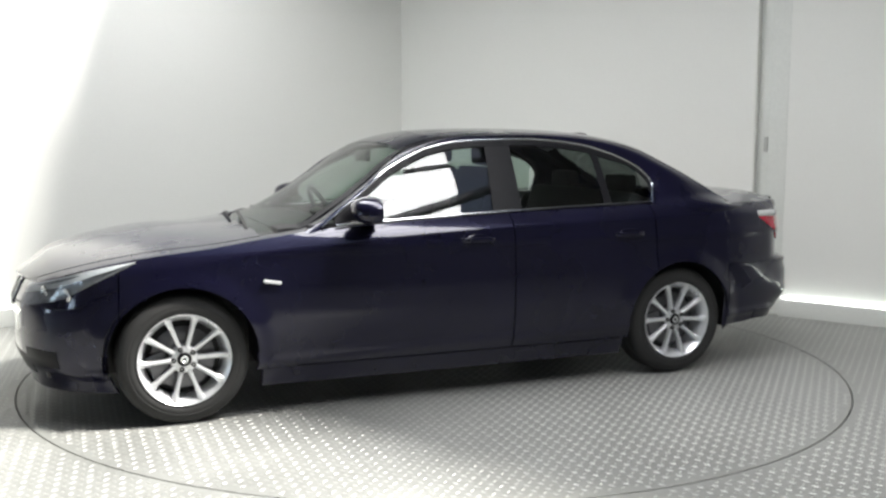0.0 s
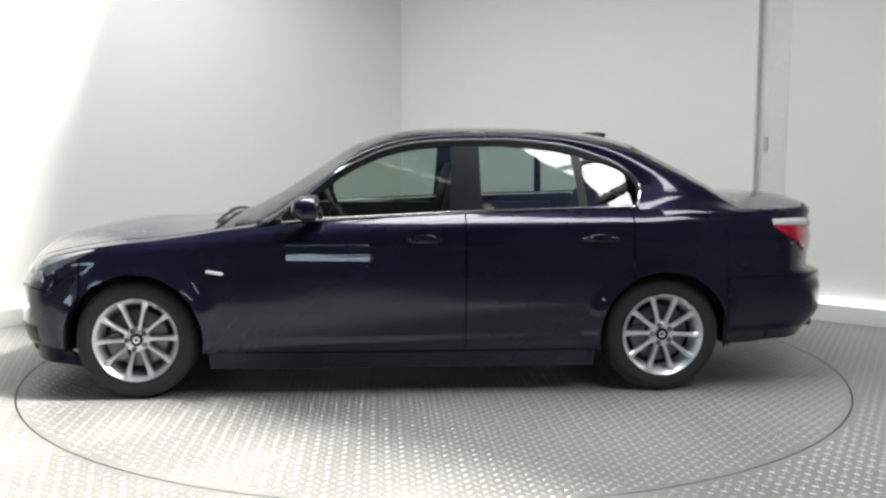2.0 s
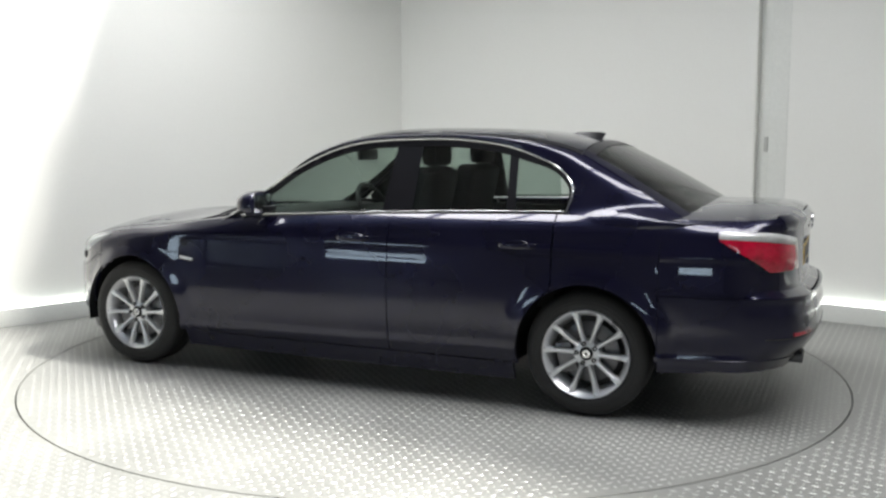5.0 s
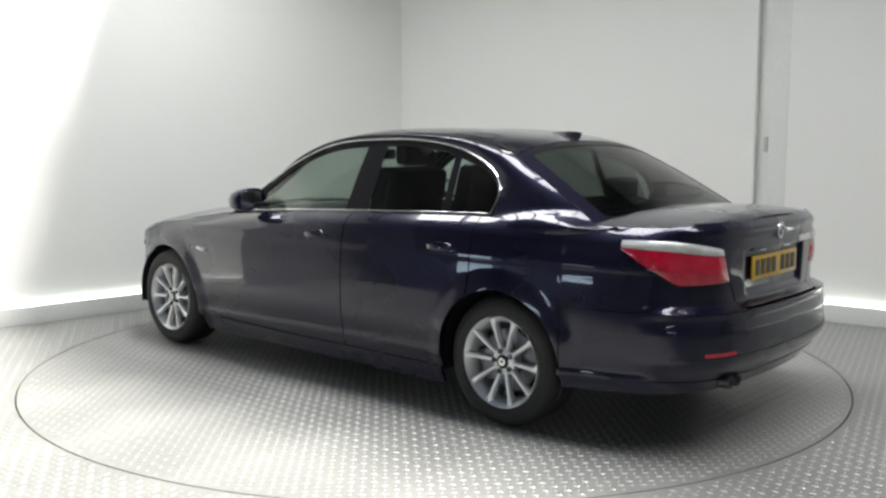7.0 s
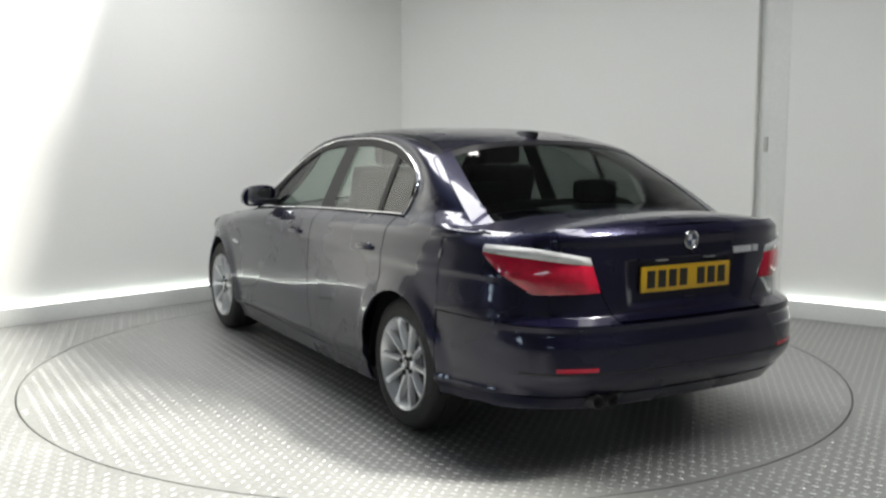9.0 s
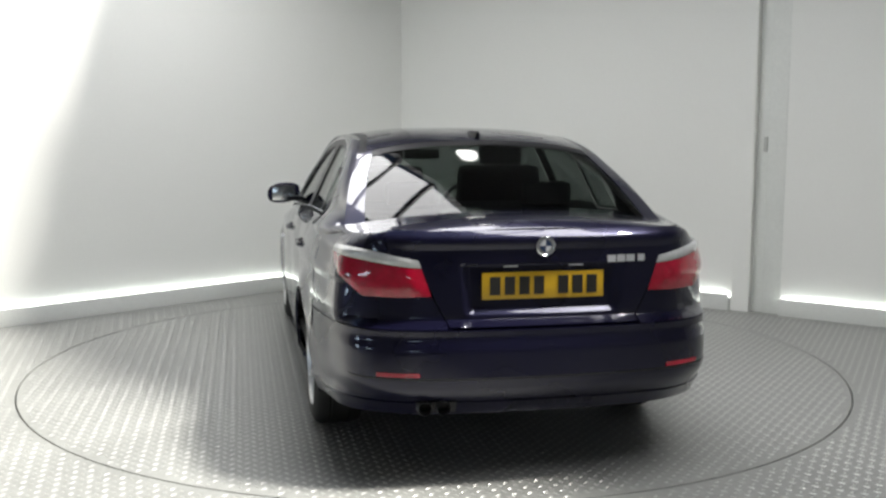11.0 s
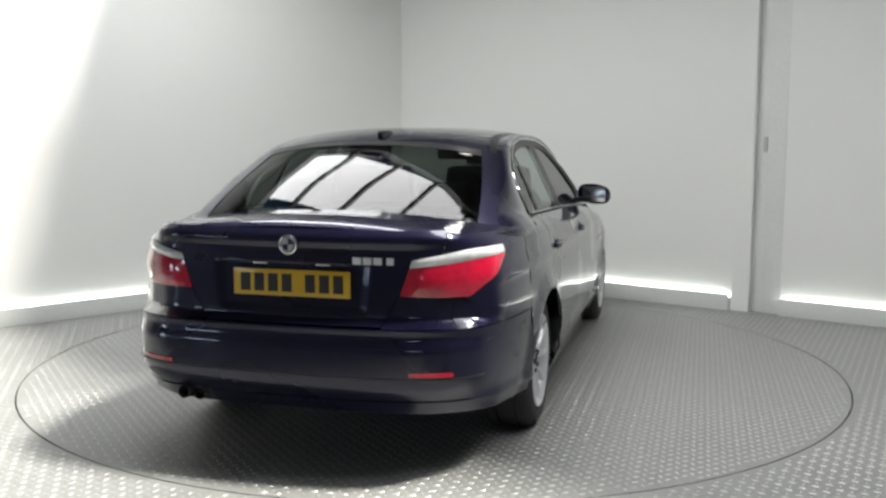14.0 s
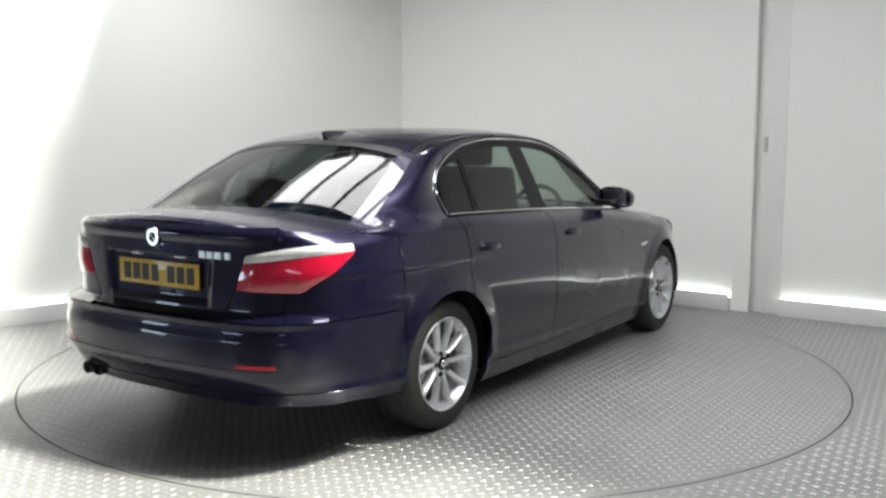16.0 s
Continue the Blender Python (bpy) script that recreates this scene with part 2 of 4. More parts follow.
def build_room():
    # left wall with a window far behind
    structure("wall_left", box_bm((-0.2, -0.2, 0), (5.2, 0, CEILING), m=FRAME_L), WALL, "white painted studio wall", "wall")
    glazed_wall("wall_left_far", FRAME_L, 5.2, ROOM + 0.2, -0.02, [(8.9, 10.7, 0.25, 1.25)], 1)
    # right wall, two stretches either side of a joint with a post
    structure("wall_right", box_bm((0, -0.2, 0), (3.645, 0, CEILING), m=FRAME_R), WALL, "white painted studio wall panel", "wall")
    structure("wall_right_far", box_bm((3.89, -0.2, 0), (ROOM + 0.2, -0.012, CEILING), m=FRAME_R), WALL, "white painted studio wall panel", "wall")
    structure("wall_joint", box_bm((3.645, -0.2, 0), (3.89, -0.060, CEILING), m=FRAME_R), POST, "shaded recess between two wall panels", "wall")
    post = tagged(new("post"), "grey painted upright steel post at the wall joint", "post", kind="structure")
    part("shaft", join_bm(box_bm((3.672, -0.060, 0), (3.742, -0.034, CEILING), 0.006, FRAME_R), box_bm((3.742, -0.060, 0), (3.889, -0.015, CEILING), 0.010, FRAME_R)), POST, post)
    part("latch", box_bm((3.705, -0.036, 1.31), (3.738, -0.014, 1.43), 0.008, FRAME_R), LATCH_PAINT, post, "small grey latch")
    structure("wall_end", box_bm((3.495, 0, 0), (3.642, 0.02, CEILING), 0.004, FRAME_R), WALL, "flat white cover strip at the end of the wall panel", "wall")
    # the two unseen walls behind the camera, added dark for the car's reflections
    far_l, far_r = spot(ROOM, 0), spot(0, ROOM)
    into = Vector((ALONG_R.y, -ALONG_R.x, 0))
    into = into if into.dot(-ALONG_L) > 0 else -into
    glazed_wall("wall_behind_left", wall_frame(far_l, ALONG_R, into), 0, ROOM + 0.4, 0, [(1.9, 3.4, 0.85, 1.40), (8.4, 10.2, 1.10, 1.40)], 2)
    structure("wall_behind_right", box_bm((0, -0.2, 0), (ROOM + 0.4, 0, CEILING), m=wall_frame(far_r, ALONG_L, -ALONG_R)), FAR_WALL, "unseen plain dark wall added behind the camera for dark reflections", "wall")
    # skirting with light tubes on top
    for k, (fr, a, b) in enumerate(((FRAME_L, 0.05, 5.18), (FRAME_R, 0.06, 3.485), (FRAME_R, 3.89, 8.5))):
        base = 0.0 if k < 2 else -0.012
        structure("baseboard", join_bm(box_bm((a, base, 0), (b, base + 0.034, 0.112), 0.0, fr), box_bm((a, base + 0.0345, 0), (b, base + 0.05, 0.137), 0.004, fr)), TRIM, "pale grey skirting with a light tube sunk behind its lip", "skirting", True)
        tube = tagged(part("light_tube", box_bm((a + 0.02, base + 0.006, 0.1125), (b - 0.004, base + 0.028, 0.131), 0.004, fr), LED), "white glowing light tube sunk in the skirting", "light", "skirting light tubes")
    # unseen ceiling round the roof light, added to block the sun outside its patch
    def slab(*corners):
        bm = bmesh.new()
        low = [bm.verts.new(spot(a, b, CEILING)) for a, b in corners]
        top = [bm.verts.new(v.co + Vector((0, 0, 0.2))) for v in low]
        bm.faces.new(low), bm.faces.new(top)
        n = len(corners)
        for i in range(n):
            bm.faces.new((low[i], low[(i + 1) % n], top[(i + 1) % n], top[i]))
        bmesh.ops.recalc_face_normals(bm, faces=bm.faces)
        return bm
    lo, hi = -0.3, ROOM + 0.3
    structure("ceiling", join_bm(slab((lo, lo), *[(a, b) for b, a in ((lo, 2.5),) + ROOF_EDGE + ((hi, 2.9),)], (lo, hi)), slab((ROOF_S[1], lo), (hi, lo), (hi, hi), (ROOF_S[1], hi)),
                                 slab((2.5, lo), (ROOF_S[1], lo), (ROOF_S[1], ROOF_T[0]), (2.5, ROOF_T[0])), slab((2.9, ROOF_T[1]), (ROOF_S[1], ROOF_T[1]), (ROOF_S[1], hi), (2.9, hi))), CEIL, "unseen dull grey ceiling that shapes the sun through a long roof light", "ceiling")
    light = tagged(new("roof_light"), "long glazed roof light with dark glazing bars", "roof light", kind="structure")
    t = ROOF_T[0]
    while t <= ROOF_T[1] + 0.01:
        edge = float(np.interp(t, *zip(*ROOF_EDGE))) + 0.03
        c = spot(edge, t, CEILING)
        part("glazing_bar", box_bm((0, -0.03, 0.01), (ROOF_S[1] - 0.035 - edge, 0.03, 0.09), m=wall_frame(c, ALONG_L, NORM_L)), BAR_PAINT, light, smooth=False)
        t += 0.808
    for t0, t1, edge in ((ROOF_EDGE[0][0], ROOF_EDGE[1][0], 2.535), (ROOF_EDGE[2][0], ROOF_EDGE[3][0], 2.935), (*ROOF_T, ROOF_S[1] - 0.035)):
        c = spot(edge, t0, CEILING)
        part("purlin", box_bm((0, -0.03, 0.11), (t1 - t0, 0.03, 0.19), m=wall_frame(c, ALONG_R, NORM_R)), BAR_PAINT, light, smooth=False)
    lamp = tagged(new("ceiling_light"), "small round white ceiling light, switched on", "light")
    lamp.matrix_world = Matrix.Translation(spot(1.95, 2.75, CEILING))
    part("housing", lathe_bm([(0, 0.0), (0, 0.16), (-0.05, 0.15), (-0.055, 0.13)]), TRIM, lamp).rotation_euler = (radians(90), 0, 0)
    part("diffuser", lathe_bm([(-0.05, 0.128), (-0.065, 0.11), (-0.07, 0.0)]), LAMP, lamp).rotation_euler = (radians(90), 0, 0)


# ---- the floor and the turntable ----
TABLE_R = 2.470
PITCH = 0.046


def ring_bm(r0, r1, z, thick, steps=160):
    rows = []
    for k in range(steps + 1):
        a = 2 * math.pi * k / steps
        c, s = math.cos(a), math.sin(a)
        rows.append([Vector((c * r, s * r, h)) for r, h in ((max(r0, 0.001), z - thick), (max(r0, 0.001), z), (r1, z), (r1, z - thick))])
    bm = grid_bm(rows)
    bmesh.ops.recalc_face_normals(bm, faces=bm.faces)
    return bm


def tread(name, keep, turn, parent):
    """Raised lozenges in alternating directions, as on tread plate."""
    n = 210
    i, j = np.meshgrid(np.arange(-n, n), np.arange(-n, n))
    x, y = i.ravel() * PITCH / math.sqrt(2), j.ravel() * PITCH / math.sqrt(2)
    ok = ((i + j).ravel() % 2 == 0)
    x, y, flip = x[ok], y[ok], (i.ravel()[ok] % 2)
    c, s = math.cos(turn), math.sin(turn)
    x, y = c * x - s * y, s * x + c * y
    ok = keep(x, y)
    x, y, flip = x[ok], y[ok], flip[ok]
    a = turn + np.where(flip == 0, 0.6, 0.6 + math.pi / 2) + np.random.normal(0, 0.03, len(x))
    ca, sa = np.cos(a), np.sin(a)
    shape = ((-0.017, 0, 0), (0, -0.0062, 0), (0.017, 0, 0), (0, 0.0062, 0), (-0.008, 0, 0.0026), (0.008, 0, 0.0026))
    co = np.zeros((len(x), 6, 3))
    for k, (u, v, h) in enumerate(shape):
        co[:, k, 0], co[:, k, 1], co[:, k, 2] = x + ca * u - sa * v, y + sa * u + ca * v, h + 0.0002
    base = np.arange(len(x))[:, None] * 6
    tri = ((0, 1, 4), (3, 0, 4), (1, 2, 5), (2, 3, 5), (1, 5, 4), (5, 3, 4))
    faces = np.concatenate([base + np.array(t) for t in tri])
    me = bpy.data.meshes.new(name)
    me.from_pydata(co.reshape(-1, 3).tolist(), [], faces.tolist())
    me.materials.append(TREAD)
    ob = new(name, me)
    ob.parent = parent
    return tagged(ob, "raised worn steel tread lozenges", "", "", "stuff")


def build_floor():
    floor = structure("floor", join_bm(ring_bm(TABLE_R + 0.009, 12.5, 0.0, 0.12)), STEEL_FLOOR, "grey steel tread-plate floor round a turntable", "floor")
    tread("tread_pattern", lambda x, y: (np.hypot(x, y) > TABLE_R + 0.04) & (np.hypot(x, y) < 4.8) & ((x - CORNER.x) * NORM_L.x + (y - CORNER.y) * NORM_L.y > 0.07) & ((x - CORNER.x) * NORM_R.x + (y - CORNER.y) * NORM_R.y > 0.07), 0.3, floor)
    structure("pit", ring_bm(0, TABLE_R + 0.3, -0.13, 0.05), GAP, "dark pit under the turntable", "floor")
    table = tagged(new("turntable"), "round steel tread-plate turntable carrying the car", "turntable")
    part("deck", ring_bm(0, TABLE_R, 0.0, 0.12), STEEL_FLOOR, table, smooth=False)
    tread("tread_pattern", lambda x, y: np.hypot(x, y) < TABLE_R - 0.03, 0.0, table)
    return table


# ---- the car: x to its front, y to its left, origin between the wheels on the ground ----
AXLE, TRACK, HUB, ARCH = 1.444, 0.868, 0.325, 0.362


def spline(pts, n=24):
    """A smooth line through points, as many points."""
    pts = [Vector(q) for q in pts]
    out = []
    for i in range(len(pts) - 1):
        a, b, c, d = pts[max(i - 1, 0)], pts[i], pts[i + 1], pts[min(i + 2, len(pts) - 1)]
        for k in range(n):
            f = k / n
            out.append(b + ((c - a) * f + (2 * a - 5 * b + 4 * c - d) * f * f + (3 * b - a - 3 * c + d) * f ** 3) * 0.5)
    return out + [pts[-1]]


def table_of(pairs, even=0.05):
    """A smooth function near (x, value) pairs."""
    pairs = sorted(pairs)
    q = spline([(a, b, 0) for a, b in pairs], 10)
    xs = np.linspace(pairs[0][0], pairs[-1][0], 600)
    ys = np.interp(xs, [v.x for v in q], [v.y for v in q])
    half = max(1, int(even / (xs[1] - xs[0])))
    bell = np.exp(-np.linspace(-2.2, 2.2, 2 * half + 1) ** 2)
    for _ in range(2):
        long = np.concatenate([2 * ys[0] - ys[half:0:-1], ys, 2 * ys[-1] - ys[-2:-half - 2:-1]])
        ys = np.convolve(long, bell / bell.sum(), "valid")
    return lambda x: float(np.interp(x, xs, ys))


PLAN = spline([(2.235, 0, 0), (2.222, 0.25, 0), (2.18, 0.45, 0), (2.10, 0.61, 0), (1.98, 0.735, 0), (1.82, 0.81, 0), (1.6, 0.865, 0), (1.3, 0.893, 0),
               (0.9, 0.908, 0), (0.3, 0.918, 0), (-0.4, 0.922, 0), (-1.0, 0.922, 0), (-1.5, 0.915, 0), (-1.9, 0.888, 0), (-2.2, 0.828, 0),
               (-2.37, 0.748, 0), (-2.465, 0.60, 0), (-2.505, 0.4, 0), (-2.52, 0.2, 0), (-2.525, 0, 0)], 12)
PX, PY = np.array([q.x for q in PLAN]), np.array([q.y for q in PLAN])
PU = np.linspace(0, 1, len(PLAN))
shoulder = table_of([(2.3, 0.672), (2.2, 0.690), (2.08, 0.727), (1.95, 0.764), (1.8, 0.800), (1.65, 0.826), (1.5, 0.845), (1.3, 0.866), (1.0, 0.910), (0.7, 0.947),
                     (0.3, 0.970), (-0.4, 1.0), (-1.0, 1.018), (-1.3, 1.025), (-1.9, 1.018), (-2.2, 1.018), (-2.4, 1.030), (-2.53, 1.042)])


def u_of(x):
    return float(np.interp(-x, -PX, PU))


def step(a, b, v):
    f = min(1, max(0, (v - a) / (b - a)))
    return f * f * (3 - 2 * f)


def skin(u, z, off=0.0, side=1):
    """The painted outer surface."""
    x, y = float(np.interp(u, PU, PX)), float(np.interp(u, PU, PY))
    e = 0.006
    tx = float(np.interp(u + e, PU, PX) - np.interp(u - e, PU, PX))
    ty = float(np.interp(u + e, PU, PY) - np.interp(u - e, PU, PY))
    if u <= e or u >= 1 - e:
        tx, ty = 0, (1 if u < 0.5 else -1)
    ln = math.hypot(tx, ty)
    nx, ny = ty / ln, -tx / ln
    zt = shoulder(x)
    low = 0.075 * max(0, (0.52 - z) / 0.36) ** 1.8 - 0.012 * math.exp(-((z - 0.30 + 0.02 * x) / 0.022) ** 2)
    high = 0.052 * max(0, (z - 0.62) / 0.40) ** 2 - 0.007 * math.exp(-((z - 0.845) / 0.025) ** 2)
    d = low + high
    rear = step(-2.15, -2.42, x)
    tub = 0.024 * step(0.365 - 0.1 * (0.9 - z), 0.312 - 0.1 * (0.9 - z), y) * step(0.690, 0.725, z) * step(0.908, 0.897, z)
    dr = tub + 0.125 * step(0.45, 0.24, z) + 0.080 * step(0.645, 0.685, z) - 0.030 * step(0.96, 1.02, z) + 0.012 * step(0.70, 0.62, z) * step(0.56, 0.62, z)
    front = step(1.85, 2.12, x)
    df = 0.07 * step(0.36, 0.15, z) + 0.04 * step(0.56, 0.68, z)
    d = d * (1 - rear) + dr * rear if rear else d * (1 - front) + df * front
    for cx in (AXLE, -AXLE):
        d -= 0.020 * step(ARCH + 0.105, ARCH - 0.01, math.hypot(x - cx, z - HUB))
    pillar_foot = step(-1.25, -1.6, x) * step(-2.05, -1.80, x)
    d += 0.052 * (1 - 0.55 * pillar_foot) * max(0, (z - zt + 0.072) / 0.072) ** 1.6 * step(2.1, 1.2, x) + 0.022 * max(0, (z - zt + 0.035) / 0.035) ** 2 * step(1.2, 2.1, x)
    return Vector((x - nx * (d - off), side * (y - ny * (d - off)), z))


def stations(u0, u1, gap=0.018):
    length = np.concatenate([[0], np.cumsum(np.hypot(np.diff(PX), np.diff(PY)))])
    a, b = np.interp([u0, u1], PU, length)
    n = max(2, int(abs(b - a) / gap))
    return [float(np.interp(a + (b - a) * k / n, length, PU)) for k in range(n + 1)]


def arch_hit(x, z):
    for cx in (AXLE, -AXLE):
        r = math.hypot(x - cx, z - HUB)
        if r < ARCH:
            return cx, r
    return None


def panel(us, zlo, zhi, side=1, off=0.0, lip=0.014, cut=True, n=38, cross=False):
    """A patch of the skin between two heights, with the wheel arches cut out of it."""
    rows = []
    for u in us:
        x = float(np.interp(u, PU, PX))
        a, b = zlo(x) if callable(zlo) else zlo, zhi(x) if callable(zhi) else zhi
        row = []
        for k in range(n + 1):
            z = a + (b - a) * k / n
            q = skin(u, z, off, side)
            hit = arch_hit(x, z) if cut else None
            if hit:
                cx, r = hit
                if r < ARCH - 0.028:
                    q = None
                else:
                    f = ARCH / r
                    nx, nz = cx + (x - cx) * f, HUB + (z - HUB) * f
                    q = skin(u_of(nx), nz, off, side)
            row.append(q)
        rows.append(row)
    if cross:
        rows = rows + [[q and Vector((q.x, -q.y, q.z)) for q in r] for r in reversed(rows[:-1])]
    return grid_bm(rows, lip, away=(0, 0, 0.5) if cross else (float(np.interp(us[len(us) // 2], PU, PX)) * 0.85, 0, 0.5))


def rear_u(y):
    """The place on the plan's rear half at a distance y from the middle."""
    return float(np.interp(-y, -PY[len(PY) // 2:], PU[len(PY) // 2:]))


def patch(u0, u1, z0, z1, side=1, n=24, m=30, lip=0.014, cross=False):
    """A patch of the skin whose two ends lean: u0 and u1 give their places by height."""
    rows = []
    for k in range(n + 1):
        row = []
        for j in range(m + 1):
            z = z0 + (z1 - z0) * j / m
            a, b = u0(z), u1(z)
            row.append(skin(a + (b - a) * k / n, z, 0.0, side))
        rows.append(row)
    if cross:
        rows = rows + [[Vector((q.x, -q.y, q.z)) for q in r] for r in reversed(rows[:-1])]
    return grid_bm(rows, lip, away=(-1.5, 0, 0.8))


def boot_line(z):
    """Half the boot lid's width at a height: wide over the lamps, leaning in under them."""
    return float(np.interp(z, [0.66, 0.775, 0.80, 0.93, 1.05], [0.405, 0.470, 0.478, 0.66, 0.70]))


def top_sheet(us, w0, w1, crown, n=24, lip=0.012, dz=0.0):
    """The upper skin between the two shoulders: bonnet, boot lid and the strips beside them."""
    rows = []
    for u in us:
        x = float(np.interp(u, PU, PX))
        e = skin(u, shoulder(x) - 0.001)
        c = (crown(x) if callable(crown) else crown) * min(1, e.y / 0.62) ** 2
        rows.append([Vector((e.x + 0.05 * (1 - abs(w) ** 2) * step(1.6, 2.2, x), e.y * w, e.z + dz + c * (1 - abs(w) ** 2.2))) for w in np.linspace(w0, w1, n + 1)])
    return grid_bm(rows, lip, away=(0, 0, -5))


ROOFLINE = table_of([(1.38, 0.72), (1.12, 0.915), (0.913, 0.985), (0.665, 1.122), (0.382, 1.308), (0.24, 1.388), (0.029, 1.448), (-0.184, 1.471), (-0.504, 1.476), (-0.863, 1.468),
                     (-1.1, 1.447), (-1.333, 1.404), (-1.5, 1.331), (-1.7, 1.232), (-1.913, 1.115), (-2.05, 1.035), (-2.3, 0.885)], 0.11)
EDGE = table_of([(1.15, 0.74), (1.0, 0.725), (0.6, 0.655), (0.3, 0.605), (0.0, 0.578), (-0.5, 0.568), (-0.95, 0.568), (-1.35, 0.632), (-1.6, 0.700), (-1.85, 0.750), (-2.1, 0.780)])


def canopy(x, y):
    """The height of roof, windscreen and rear screen."""
    bend = 0.20 * step(0.05, 0.5, x) - 0.16 * step(-0.8, -1.3, x)
    return ROOFLINE(x + bend * y * y) - 0.034 * (abs(y) / EDGE(x)) ** 3.5 - 0.012 * (y / 0.6) ** 2


def canopy_sheet(x0, x1, w0, w1, lip=0.0, dz=0.0, nx=26, ny=24):
    rows = []
    for x in np.linspace(x0, x1, nx + 1):
        x = float(x)
        rows.append([Vector((x, EDGE(x) * w, canopy(x, EDGE(x) * w) + dz)) for w in np.linspace(w0, w1, ny + 1)])
    return grid_bm(rows, lip, away=(-0.4, 0, 0))


# the line round the side windows, front foot over the top to the rear foot
DAYLIGHT = [(0.735, 0.955), (0.62, 1.04), (0.505, 1.119), (0.351, 1.234), (0.197, 1.314), (0.043, 1.368), (-0.142, 1.397), (-0.422, 1.408), (-0.64, 1.406), (-0.892, 1.378),
            (-1.05, 1.337), (-1.2, 1.276), (-1.285, 1.217), (-1.325, 1.157), (-1.322, 1.10), (-1.303, 1.035)]
TOP_OF = table_of([(0.755, 0.945)] + DAYLIGHT[1:13] + [(-1.325, 1.157)], 0.012)


def pane_y(z):
    return 0.822 - 0.47 * (z - 0.97) - 0.10 * max(0, z - 1.2) ** 1.5


def side_point(x, z, off=0.0, side=1):
    return Vector((x, side * (pane_y(z) + off), z))


def sash(x):
    return shoulder(x) + 0.004


def pane_bm(x0, x1, off, side, inset=0.022, slope0=0.0, slope1=0.0, n=14):
    """Side glass between two uprights that lean by so much to the top."""
    rows = []
    for k in range(n + 1):
        row = []
        for j in range(9):
            f = j / 8
            a, b = x0 + slope0 * f, x1 + slope1 * f
            x = a + (b - a) * k / n
            lo, hi = sash(x) + 0.006, max(sash(x) + 0.008, TOP_OF(x) - inset)
            row.append(side_point(x, lo + (hi - lo) * f, off, side))
        rows.append(row)
    return grid_bm(rows, away=(-0.4, 0, 1.1))


def strip_between(low, up, n=10, bulge=0.012, lip=0.01):
    rows = []
    for a, b in zip(low, up):
        a, b = Vector(a), Vector(b)
        out = Vector((0, math.copysign(1, a.y), 0.6)).normalized()
        swell = (bulge + 0.016 * step(-1.3, -1.7, a.x)) * (0.05 + 0.95 * step(-2.02, -1.72, a.x))
        rows.append([a.lerp(b, k / n) + out * swell * math.sin(math.pi * k / n) for k in range(n + 1)])
    return grid_bm(rows, lip, away=(-0.4, 0, 0.9))


def ribbon_bm(points, width, proud, side):
    """A thin raised trim strip along a line on the car's side."""
    rows = []
    for i, q in enumerate(points):
        d = (points[min(i + 1, len(points) - 1)] - points[max(i - 1, 0)]).normalized()
        o = Vector((0, side, 0.35)).normalized()
        w = d.cross(o).normalized() * width / 2
        rows.append([q - w, q - w * 0.7 + o * proud, q + w * 0.7 + o * proud, q + w])
    bm = grid_bm(rows)
    bmesh.ops.recalc_face_normals(bm, faces=bm.faces)
    return bm


